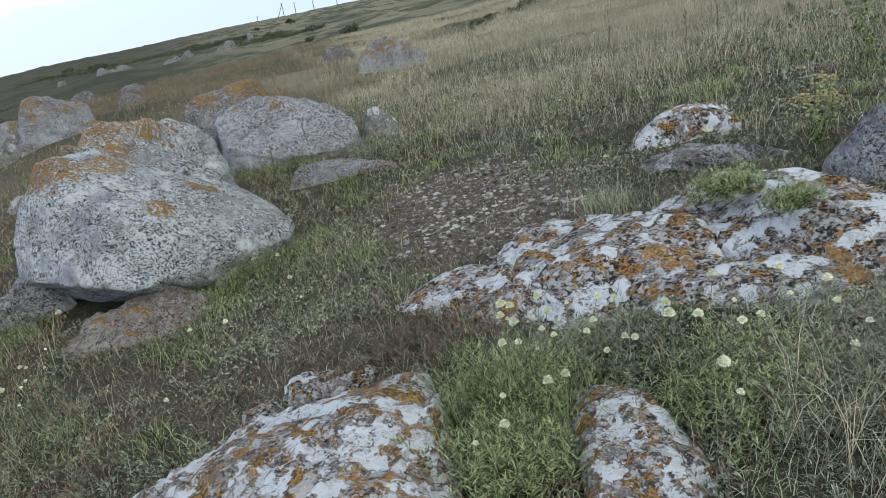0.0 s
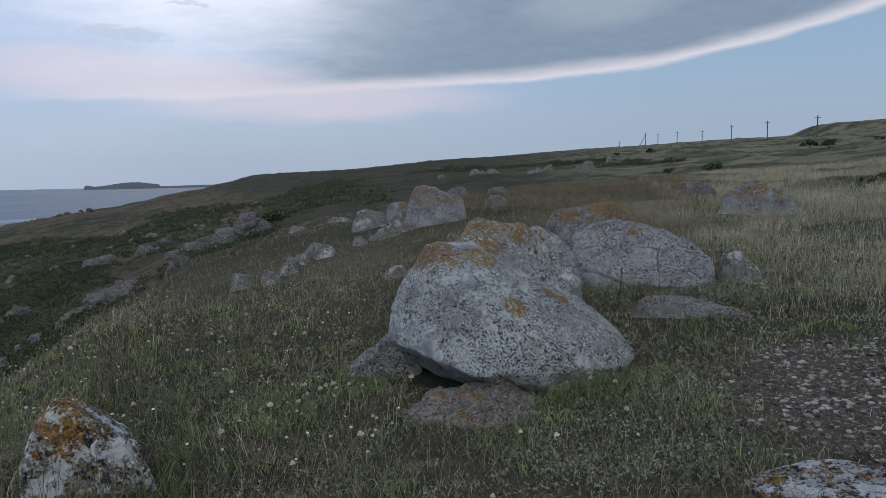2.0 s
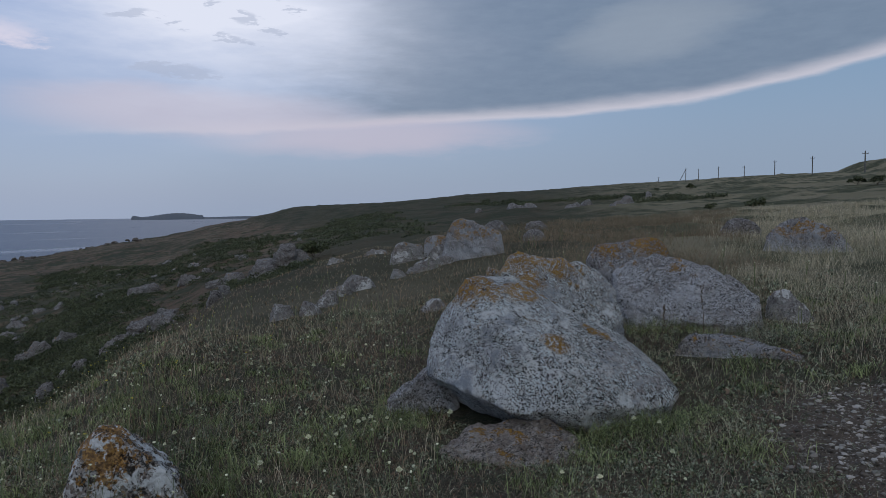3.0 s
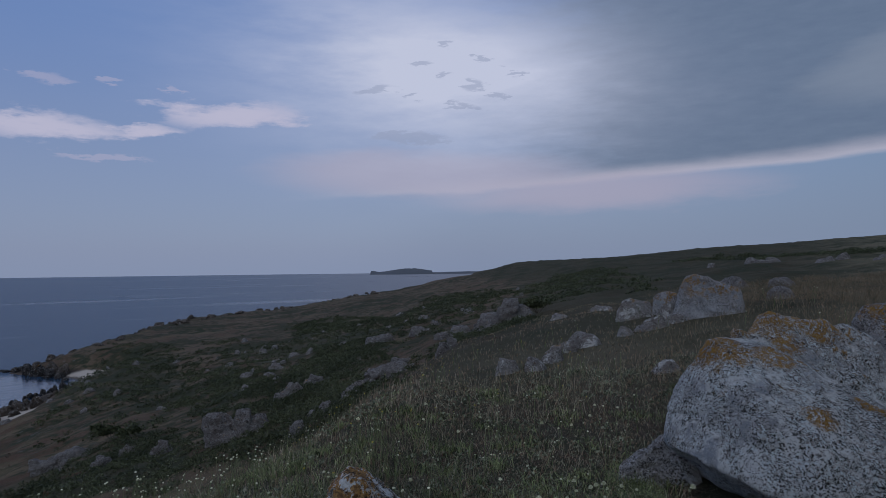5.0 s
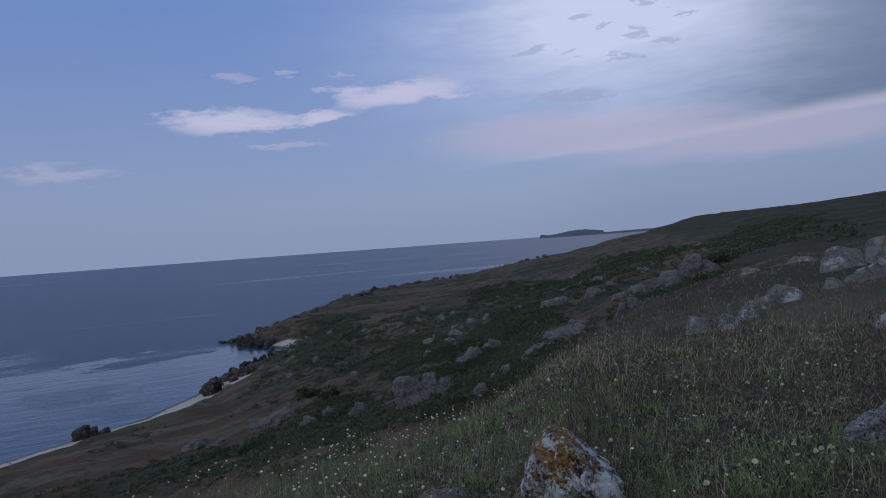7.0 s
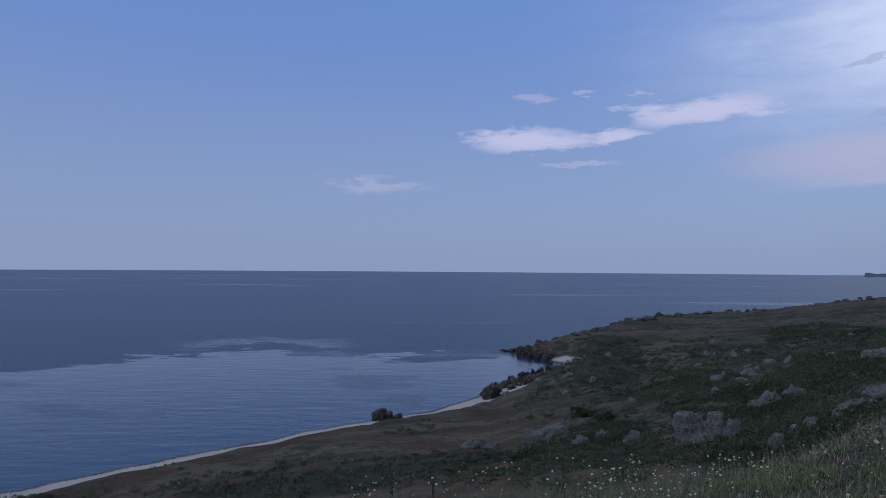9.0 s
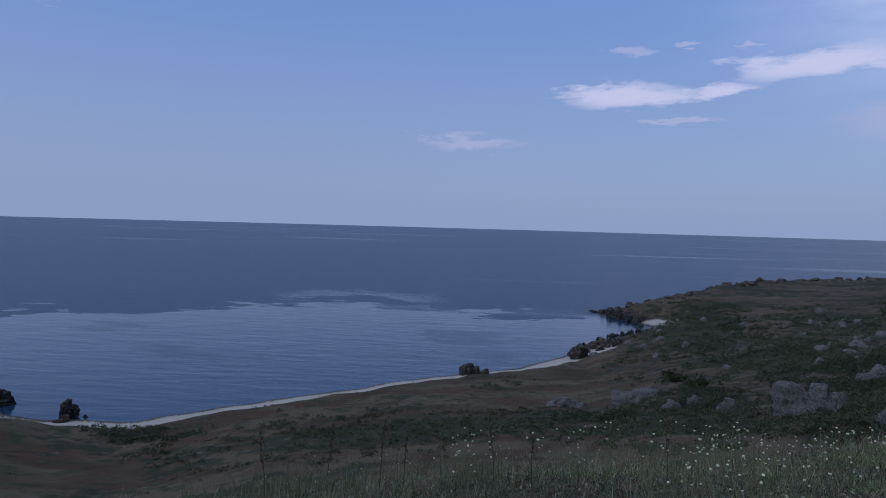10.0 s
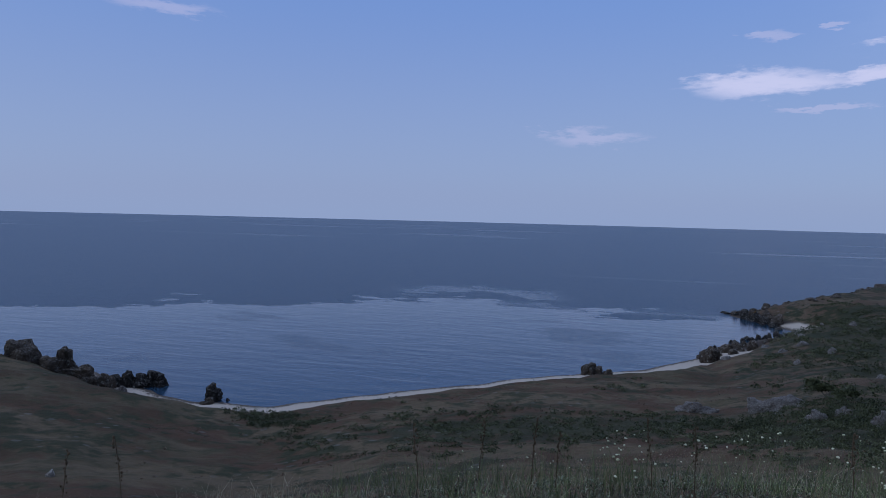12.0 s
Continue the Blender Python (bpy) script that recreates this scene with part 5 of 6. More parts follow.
def sprigs(name, x, y, tall, leaves, leaf, mat, label, lift=0.0):
    """Feathery herbs: thin stems, each set with small narrow leaves."""
    n = len(x)
    z = land(x, y) + lift - 0.01
    lean, out = rng.uniform(0, 2 * math.pi, n), rng.uniform(0.1, 0.6, n) * tall
    t = np.tile(np.linspace(0.12, 1.0, leaves), (n, 1)) + rng.uniform(-0.03, 0.03, (n, leaves))
    px = x[:, None] + (np.cos(lean) * out)[:, None] * t ** 1.6
    py = y[:, None] + (np.sin(lean) * out)[:, None] * t ** 1.6
    pz = z[:, None] + tall[:, None] * t
    a = rng.uniform(0, 2 * math.pi, (n, leaves))
    length = leaf * rng.uniform(0.6, 1.3, (n, leaves)) * (1.15 - 0.5 * t)
    rise = rng.uniform(0.1, 0.9, (n, leaves)) * length
    dx, dy = np.cos(a) * length, np.sin(a) * length
    wx, wy = -np.sin(a) * length * 0.08, np.cos(a) * length * 0.08
    base = np.stack([px, py, pz], -1)
    tip = np.stack([px + dx, py + dy, pz + rise], -1)
    middle = 0.5 * base + 0.5 * tip
    side = np.stack([wx, wy, np.zeros_like(wx)], -1)
    points = np.stack([base, middle + side, tip, middle - side], 2).reshape(-1, 3)
    i = np.arange(n * leaves)[:, None] * 4
    faces = np.concatenate([i + np.array([[0, 1, 2]]), i + np.array([[0, 2, 3]])], 1).reshape(-1, 3)
    tagged(new(name, mesh_from(name, points, faces, mat, False)), label, "herbs", kind="stuff")


x, y, r = sow(17000, 1.4, 8.0, -42, 130, 1.5, 0.9, 57, 0.15, 0.06)
sprigs("feathery_herbs", x, y, rng.uniform(0.06, 0.17, len(x)), 14, 0.030, SAGE, "grey-green feathery herbs in the meadow")
x, y, r = sow(9000, 1.4, 8.0, -42, 130, 1.5, 0.7, 58, 0.06, 0.2, 1.0)
sprigs("dead_twigs", x, y, rng.uniform(0.05, 0.15, len(x)), 9, 0.035, LITTER, "reddish-brown dead twiggy herbs")


# leafy clumps round the near ledges: place, spread, count, height, lift
def clump(x, y, spread, count, tall, mat, label, lift=0.0, name="grass_tuft"):
    gx, gy = x + rng.normal(0, spread, count), y + rng.normal(0, spread, count)
    return blades(name, gx, gy, tall * rng.uniform(0.5, 1.15, count), np.full(count, 0.0028), rng.uniform(0.2, 1.2, count), mat, rng, label, lift=lift)


def herb_clump(x, y, spread, count, tall, label, mat=HERB, lift=0.0):
    gx, gy = x + rng.normal(0, spread, count), y + rng.normal(0, spread * 0.8, count)
    sprigs("leafy_tuft", gx, gy, tall * rng.uniform(0.45, 1.1, count), 24, 0.040, mat, label, lift)


herb_clump(0.02, 2.52, 0.15, 420, 0.27, "feathery green tuft beside a ledge")
herb_clump(0.00, 2.08, 0.12, 300, 0.24, "feathery green tuft beside a ledge")
herb_clump(0.92, 2.30, 0.20, 360, 0.20, "leafy green tuft between ledges")
herb_clump(1.25, 2.20, 0.25, 380, 0.20, "leafy grey-green tuft between ledges", SAGE)
herb_clump(0.5, 2.80, 0.22, 260, 0.16, "leafy grey-green tuft below the outcrop", SAGE)
herb_clump(1.5, 2.55, 0.25, 300, 0.16, "leafy grey-green tuft below the outcrop", SAGE)
herb_clump(1.50, 3.85, 0.10, 200, 0.16, "green tuft rooted in a crack of the outcrop", HERB, 0.26)
herb_clump(1.62, 3.35, 0.07, 100, 0.12, "green tuft rooted in a crack of the outcrop", HERB, 0.28)
herb_clump(-2.7, 5.55, 0.12, 130, 0.20, "green tuft under the boulder's edge")
herb_clump(-0.35, 3.35, 0.22, 260, 0.14, "reddish dead herbs beside the ledge", LITTER)
herb_clump(-1.6, 9.7, 0.5, 400, 0.20, "leafy tuft beside the humped rock", SAGE)
herb_clump(-2.9, 9.9, 0.4, 300, 0.22, "leafy tuft beside the humped rock", HERB)
clump(1.15, 1.85, 0.16, 150, 0.42, STRAW, "feathery dry grass among green leaves", name="dry_grass_tuft")
clump(0.02, 2.40, 0.17, 900, 0.34, HERB, "green grass tuft beside a ledge")
clump(0.95, 4.60, 0.12, 700, 0.24, GRASS, "grass tuft overhanging the outcrop", 0.10)
for tx, ty, count, tall in ((-1.72, 6.10, 260, 0.22), (-1.95, 5.85, 340, 0.26), (-2.20, 5.60, 320, 0.24), (-2.45, 5.42, 260, 0.18), (-1.55, 6.45, 200, 0.18), (-4.15, 5.35, 300, 0.20), (-4.55, 5.65, 300, 0.20)):
    clump(tx, ty, 0.13, count // 2, tall * 0.8, HERB, "grass tuft along the boulder's foot")
    herb_clump(tx, ty, 0.14, 60, tall * 0.8, "leafy tuft along the boulder's foot", HERB)

# dry stalks standing above the meadow
x, y, r = sow(16000, 1.4, 14.0, -42, 142, 1.4, 1.2, 32, 0.08, 0.1)
blades("dry_stalks", x, y, rng.uniform(0.12, 0.38, len(x)), 0.0018 + 0.0003 * r, rng.uniform(0.1, 1.1, len(x)), STRAW, rng, "thin straw stalks above the meadow")
# thin dry stalks through the seaward meadow
x, y, r = sow(13000, 2.5, 15.0, 30, 128, 1.4, 1.5, 36, 0.25)
blades("thin_stalks", x, y, rng.uniform(0.10, 0.34, len(x)), 0.0018 + 0.0003 * r, rng.uniform(0.1, 0.9, len(x)), BROW, rng, "thin dry stalks through the meadow")
# light stems along the meadow's brow
x, y, r = sow(7000, 4.4, 9.5, 52, 118, 1.2, 0.7, 34, 0.12)
blades("brow_stems", x, y, rng.uniform(0.2, 0.52, len(x)), 0.0026 + 0.0003 * r, rng.uniform(0.05, 0.6, len(x)), STEMS, rng, "pale green stems along the meadow's brow")
# tall straw-coloured grass up the slope
x, y, r = scatter(rng, 400000, 8.0, 60.0, -44, 38, 1.25)
m = smooth(y + 2.2 * ripples(x / 2.0, y / 2.0, 40) - 0.12 * np.minimum(x, 0) + 0.3 * np.maximum(x, 0), 7.0, 14.0) * (0.2 + 0.8 * smooth(ripples(x / 3.0, y / 3.0, 41), -0.4, 0.5)) * smooth(np.degrees(np.arctan2(-x, y)), 38.0, 16.0)
x, y, r = keep((rng.uniform(0, 1, len(x)) < m) & open_ground(x, y), x, y, r)
tall = rng.uniform(0.16, 0.52, len(x)) * (0.65 + 0.5 * smooth(ripples(x / 1.6, y / 1.6, 42), -0.5, 0.5))
near_hill = np.degrees(np.arctan2(-x, y)) + 5.0 * ripples(x / 3.0, y / 3.0, 43) > 9.0
for side, mat, label in ((~near_hill, STRAW, "tall straw-coloured grass on the upper slope"), (near_hill, TAN, "tall tan grass behind the boulders")):
    gx, gy, gr, gt = keep(side, x, y, r, tall)
    blades("tall_dry_grass", gx, gy, gt, 0.0016 + 0.00021 * gr, rng.uniform(0.2, 1.3, len(gx)), mat, rng, label)
# the meadow's middle distance
x, y, r = scatter(rng, 60000, 12.0, 46.0, 14, 125, 1.2)
m = 0.3 + 0.7 * smooth(ripples(x / 3.0, y / 3.0, 44), -0.4, 0.4)
x, y, r = keep((rng.uniform(0, 1, len(x)) < m) & open_ground(x, y), x, y, r)
blades("meadow_grass", x, y, rng.uniform(0.05, 0.14, len(x)), 0.005 + 0.0006 * r, rng.uniform(0.3, 1.3, len(x)), BROW, rng, "grey-green grass further down the slope")


# scabious flowers: the near ones singly
def flower_head(radius):
    """A pale domed head: rings of short petals round a button."""
    points, faces = [], []
    for ring, (count, out, up, size) in enumerate(((15, 0.80, 0.02, 0.66), (12, 0.66, 0.42, 0.62), (9, 0.42, 0.74, 0.56), (5, 0.14, 0.92, 0.45))):
        for k in range(count):
            a = 2 * math.pi * (k + 0.5 * ring) / count
            c, s = math.cos(a), math.sin(a)
            base = len(points)
            for u, v, w in ((-0.35, -0.5, -0.12), (0.0, -0.3, 0.1), (0.35, -0.5, -0.12), (0.28, 0.5, 0.08), (0.0, 0.62, 0.16), (-0.28, 0.5, 0.08)):
                d = (out + v * size) * radius
                d, up_here = d * rng.uniform(0.86, 1.14), 1.25 * up + w + rng.uniform(-0.22, 0.22)
                points.append((c * d - s * u * size * radius, s * d + c * u * size * radius, up_here * radius))
            faces += [(base, base + 1, base + 5), (base + 1, base + 4, base + 5), (base + 1, base + 2, base + 3), (base + 1, base + 3, base + 4)]
    ways, tri = sphere(2)
    return joined([(np.array(points), np.array(faces)), (ways * np.array([0.72, 0.72, 0.66]) * radius + np.array([0, 0, 0.25 * radius]), tri)])


def stem_tube(path, width):
    points, faces = [], []
    for k, p in enumerate(path):
        for j in range(3):
            a = 2.094 * j
            points.append((p[0] + width * math.cos(a), p[1] + width * math.sin(a), p[2]))
    for k in range(len(path) - 1):
        for j in range(3):
            a, b = 3 * k + j, 3 * k + (j + 1) % 3
            faces += [(a, b, b + 3), (a, b + 3, a + 3)]
    return np.array(points), np.array(faces)


def part_mesh(name, shell, mat, parent, label="", shade=True):
    ob = new(name, mesh_from(name, shell[0], shell[1], mat, shade))
    ob.parent = parent
    return tagged(ob, label) if label else ob


def scabious(height, lean, radius):
    root = new("scabious_flower")
    path = [(lean * t * t, 0.3 * lean * t, height * t) for t in (0, 0.35, 0.7, 1.0)]
    part_mesh("stem", stem_tube(path, 0.0016), STEMS, root)
    shell = flower_head(radius)
    part_mesh("flower_head", (shell[0] + np.array(path[-1]), shell[1]), PETALS, root, "pale cream domed flower head", False)
    leaf_points, leaf_faces = [], []
    for k in range(4):
        a, n = k * 1.7, len(leaf_points)
        c, s = math.cos(a), math.sin(a)
        leaf_points += [(0, 0, 0.02), (c * 0.05 - s * 0.006, s * 0.05 + c * 0.006, 0.07), (c * 0.05 + s * 0.006, s * 0.05 - c * 0.006, 0.07), (c * 0.11, s * 0.11, 0.06)]
        leaf_faces += [(n, n + 2, n + 1), (n + 1, n + 2, n + 3)]
    part_mesh("leaf_rosette", (np.array(leaf_points), np.array(leaf_faces)), HERB, root, "", False)
    return tagged(root, "pale cream scabious flower on a thin stem", "flower", "meadow flowers")


KINDS = [scabious(0.32, 0.06, 0.017), scabious(0.38, -0.08, 0.019), scabious(0.26, 0.05, 0.014), scabious(0.35, 0.12, 0.020), scabious(0.30, -0.05, 0.011)]
SPOTS = []
for bx, by, sx, sy, count in ((0.18, 2.72, 0.20, 0.14, 18), (0.05, 2.05, 0.12, 0.16, 5), (0.72, 2.5, 0.20, 0.2, 9), (1.15, 2.3, 0.2, 0.15, 10), (-4.1, 4.55, 0.28, 0.2, 14), (-6.6, 6.2, 0.7, 0.5, 14),
                              (-2.0, 4.6, 1.0, 0.7, 6), (-3.2, 3.4, 0.9, 0.6, 7), (-5.6, 4.2, 1.0, 1.0, 10), (1.6, 4.6, 0.5, 0.5, 3)):
    for k in range(count):
        SPOTS.append((bx + rng.normal() * sx, by + rng.normal() * sy))
for k, (fx, fy) in enumerate(SPOTS):
    if not open_ground(np.array([fx]), np.array([fy]))[0] or math.hypot(fx, fy) < 1.5:
        continue
    m = pose(fx, fy, float(land(fx, fy)), rng.uniform(-18, 18), rng.uniform(-18, 18), rng.uniform(0, 360)) @ Matrix.Scale(rng.uniform(0.75, 1.1), 4)
    if k < len(KINDS):
        KINDS[k].matrix_world = m
    else:
        c = copy_thing(KINDS[k % len(KINDS)], m)
        c.scale = (m.to_scale().x,) * 3


# the rest of the flowers, past counting
def flower_drift(name, count, near, far, first, last, patch, seed, radius, tall, mat, label):
    x, y, r = scatter(rng, count, near, far, first, last, 1.3)
    m = smooth(ripples(x / patch, y / patch, seed), -0.1, 0.5) + 0.06
    x, y, r = keep((rng.uniform(0, 1, count) < m) & open_ground(x, y), x, y, r)
    shells = []
    z = land(x, y)
    for k in range(len(x)):
        h = rng.uniform(*tall)
        ox, oy = rng.uniform(-0.1, 0.1, 2)
        top = (x[k] + ox, y[k] + oy, z[k] + h)
        w = 0.0014 + 0.00025 * r[k]
        shells.append((np.array([(x[k] - w, y[k], z[k]), (x[k] + w, y[k], z[k]), (top[0] + w, top[1], top[2]), (top[0] - w, top[1], top[2])]), np.array([(0, 1, 2), (0, 2, 3)])))
    if shells:
        points, faces = joined(shells)
        tagged(new("flower_stems", mesh_from("flower_stems", points, faces, STEMS, False)), "thin stems of meadow flowers", "flowers", kind="stuff")
    heads = []
    ways, tri = sphere(1)
    for k, (p, f) in enumerate(shells):
        s = radius * rng.uniform(0.7, 1.25)
        squash = np.array([1, 1, rng.uniform(0.5, 0.9)])
        heads.append((ways * squash * s * (1 + 0.25 * rng.uniform(-1, 1, (len(ways), 1))) + p[2], tri))
    points, faces = joined(heads)
    tagged(new(name, mesh_from(name, points, faces, mat, False)), label, "flowers", kind="stuff")


flower_drift("meadow_flowers", 900, 4.5, 14.0, 36, 112, 1.4, 61, 0.0105, (0.2, 0.42), PETALS, "pale flower heads scattered over the meadow")
flower_drift("meadow_flowers", 420, 8.0, 24.0, -40, 52, 2.0, 63, 0.014, (0.25, 0.5), PETALS, "pale flower heads among the tall grass")
flower_drift("meadow_flowers", 640, 4.6, 8.5, 56, 98, 0.9, 65, 0.0105, (0.3, 0.55), PETALS, "pale flower heads along the meadow's brow")
flower_drift("yellow_flowers", 260, 6.5, 20.0, 40, 66, 1.4, 67, 0.012, (0.2, 0.4), YELLOW, "small yellow flowers at the slope's edge")


# pebbles on the trodden ground
def pebbles():
    x, y, r = scatter(rng, 22000, 3.4, 9.5, -24, 26, 1.5)
    x, y, r = keep((rng.uniform(0, 1, len(x)) < gravel_here(x, y)) & open_ground(x, y), x, y, r)
    ways, tri = sphere(1)
    z = land(x, y)
    shells = []
    for k in range(len(x)):
        s = 0.004 + 0.022 * rng.uniform() ** 3.5
        jag = ways * (1 + 0.3 * rng.uniform(-1, 1, (len(ways), 1))) * np.array([1.2, 1.0, 0.6]) * s
        shells.append((jag + np.array([x[k], y[k], z[k] + 0.2 * s]), tri))
    points, faces = joined(shells)
    return tagged(new("gravel", mesh_from("gravel", points, faces, PEBBLE, False)), "pale limestone pebbles on trodden soil", "gravel", kind="stuff")


pebbles()


# crags on the seaward slope
def crag(x, y, wide, high, label, seed, stone=STONE_FAR, pieces=3):
    """A broken crag: angular leaning blocks with fractured faces."""
    local = np.random.RandomState(seed)
    root = new("crag")
    root.matrix_world = pose(x, y, float(land(x, y)) - 0.1 - 0.12 * high)
    for k in range(pieces):
        share = (k + 0.5) / pieces - 0.5
        w, d = wide * local.uniform(0.34, 0.58), wide * local.uniform(0.3, 0.45)
        h = high * (1.0 if k == pieces // 2 else local.uniform(0.4, 0.85))
        side = math.atan2(-x, y)
        ox, oy = share * wide * 0.75, local.uniform(-0.15, 0.15) * wide
        turn, lean = local.uniform(0, 1.57), local.uniform(-0.25, 0.25)
        corners = []
        for z, s in ((-0.5, 1.1), (0.35, 1.0), (local.uniform(0.7, 1.0), local.uniform(0.45, 0.8))):
            for a in (0.0, 1.57, 3.14, 4.71):
                a = a + turn + local.uniform(-0.35, 0.35)
                u, v = ox + 0.72 * w * s * math.cos(a) + lean * z * w, oy + 0.72 * d * s * math.sin(a)
                corners.append((u * math.cos(side) - v * math.sin(side), u * math.sin(side) + v * math.cos(side), h * z * local.uniform(0.8, 1.1)))
        block = new("block", mesh_from("block", *rock_shell(corners, 5, 0.075, seed + 7 * k, 40.0, layers=0.35, chips=1.3), stone))
        block.parent = root
    return tagged(root, label, "crag")


crag(-37.2, 36.2, 4.2, 2.5, "grey limestone crag above the scrub", 51, pieces=5)
crag(-46.4, 39.5, 3.7, 1.3, "broken grey crag at the slope's edge", 52)
crag(-21.7, 17.6, 1.05, 0.9, "square grey crag at the slope's edge", 53, pieces=2)
crag(-38.7, 27.0, 4.0, 1.1, "broken grey ledge on the slope", 55, pieces=5)
crag(-42.3, 29.9, 3.0, 1.0, "long low grey crag", 54)
crag(-35.3, 22.1, 2.3, 1.1, "grey crag among low scrub", 56)
crag(-37.9, 21.1, 2.1, 1.05, "low crag below the meadow", 63)
crag(-58.4, 28.9, 2.9, 1.8, "broken grey crag in the hollow", 58, pieces=4)
crag(-59.8, 32.0, 2.0, 1.2, "grey crag in the hollow", 57)
crag(-73.6, 49.4, 3.6, 1.6, "pale rock in the green hollow", 59)
crag(-69.3, 52.7, 3.3, 1.1, "low pale rock in the green hollow", 60)
crag(-44.8, 18.5, 3.7, 2.6, "tall pale grey crag below the meadow", 61, pieces=5)
crag(-34.8, 17.6, 1.3, 0.9, "small crag below the meadow", 62)
crag(-70.1, 12.7, 5.4, 1.9, "broad pale crag on the lower slope", 65, pieces=6)
crag(-59.3, 14.9, 1.2, 1.2, "small pointed crag on the lower slope", 66)
crag(-52.6, 15.6, 1.6, 1.5, "grey crag beside dark bushes", 68)
crag(-58.5, 12.9, 1.5, 1.2, "small crag beside dark bushes", 67)
crag(-75.2, 5.2, 3.9, 1.6, "weathered grey crag on the lower slope", 69)


# ---- scrub and bushes ----
def bush(x, y, wide, high, label, seed, leaves=900):
    rng = np.random.RandomState(seed)
    root = new("bush")
    root.matrix_world = pose(x, y, float(land(x, y)) - 0.05)
    lumps = [(rng.uniform(-0.35, 0.35) * wide, rng.uniform(-0.35, 0.35) * wide, rng.uniform(0.3, 0.72) * high, rng.uniform(0.2, 0.34) * min(wide, high)) for k in range(9)]
    twigs = [stem_tube([(0, 0, 0), (0.5 * u, 0.5 * v, 0.5 * w), (u, v, w)], 0.02 * wide / 2) for u, v, w, q in lumps]
    part_mesh("branch", joined(twigs), BARK, root)
    part_mesh("foliage", leaf_cloud(rng, lumps, leaves, 0.05 * wide), SCRUB, root, "", False)
    return tagged(root, label, "bush")


BARK = leaf_material("grey_bark", (0.07, 0.058, 0.045), (0.13, 0.11, 0.09))


def away(bearing, distance):
    a = radians(bearing)
    return -distance * math.sin(a), distance * math.cos(a)


for bearing, distance, wide, high, seed in ((7.6, 62, 1.7, 1.5, 1), (10.7, 66, 1.3, 1.1, 2), (0.7, 124, 3.2, 1.5, 3), (-0.5, 123, 2.2, 1.7, 4), (12.0, 205, 4.0, 2.0, 5), (14.6, 212, 2.0, 1.2, 6),
                                             (-6.6, 120, 2.6, 2.2, 7), (-10.5, 150, 2.2, 1.5, 8), (-12.8, 105, 2.2, 1.8, 9), (-15.2, 92, 2.2, 2.4, 10), (-14.9, 80, 2.0, 1.5, 11), (-3.6, 150, 2.0, 1.0, 12), (-8.4, 170, 2.6, 1.0, 13)):
    bx, by = away(bearing, distance)
    bush(bx, by, wide, high, "dark green bush on the dry hillside", seed, 700)
bush(-36.5, 39.0, 2.2, 1.6, "dark rounded bush beside a crag", 21, 1200)
bush(-69.8, 16.3, 4.6, 1.5, "broad dark green bush beside pale crags", 22, 2200)


def scrub_field(name, count, near, far, first, last, patch, seed, low, lump, leaves, label, mat=SCRUB):
    """Low scrub past counting: small leafy lumps in drifts."""
    local = np.random.RandomState(seed)
    x, y, r = scatter(local, count, near, far, first, last, 1.6)
    drift = ripples(x / patch, y / patch, seed) + 0.45 * ripples(x / (patch * 0.35), y / (patch * 0.35), seed + 1)
    x, y, r = keep((drift > low) & (shore(x, y) > 9.0) & open_ground(x, y), x, y, r)
    z = land(x, y)
    shells = []
    for k in range(len(x)):
        w = lump * local.uniform(0.5, 1.3) * (0.6 + 0.5 * r[k] / far)
        lumps = [(x[k] + local.uniform(-1, 1) * w, y[k] + local.uniform(-1, 1) * w, z[k] + local.uniform(0.0, 0.3) * w, w * local.uniform(0.4, 0.75)) for q in range(3)]
        shells.append(leaf_cloud(local, lumps, leaves, 0.16 * w))
    points, faces = joined(shells)
    return tagged(new(name, mesh_from(name, points, faces, mat, False)), label, "scrub", kind="stuff")


def thicket(x, y, a, b, turn, seed, lump, leaves, label):
    """A dense stand of low scrub: leafy lumps that grow into one another, thinning at an uneven edge."""
    local = np.random.RandomState(seed)
    count = int(min(1300, 6.0 * a * b / lump ** 2))
    u, v = local.uniform(-1.5, 1.5, count), local.uniform(-1.5, 1.5, count)
    c, q = math.cos(radians(turn)), math.sin(radians(turn))
    px, py = x + u * a * c - v * b * q, y + u * a * q + v * b * c
    inside = 0.7 * (1.0 - u * u - v * v) + 1.5 * ripples(px / (4 * lump), py / (4 * lump), seed) + 1.3 * ripples(px / (11 * lump), py / (11 * lump), seed + 1) + 0.2
    px, py = keep((inside > 0.0) & (shore(px, py) > 5.0) & open_ground(px, py), px, py)
    z = land(px, py)
    shells = []
    for k in range(len(px)):
        w = lump * local.uniform(0.5, 1.3)
        lumps = [(px[k] + local.uniform(-1, 1) * w, py[k] + local.uniform(-1, 1) * w, z[k] + local.uniform(-0.15, 0.2) * w, w * local.uniform(0.4, 0.7)) for n in range(3)]
        shells.append(leaf_cloud(local, lumps, leaves, 0.11 * w))
    points, faces = joined(shells)
    return tagged(new("scrub", mesh_from("scrub", points, faces, SCRUB, False)), label, "scrub", kind="stuff")


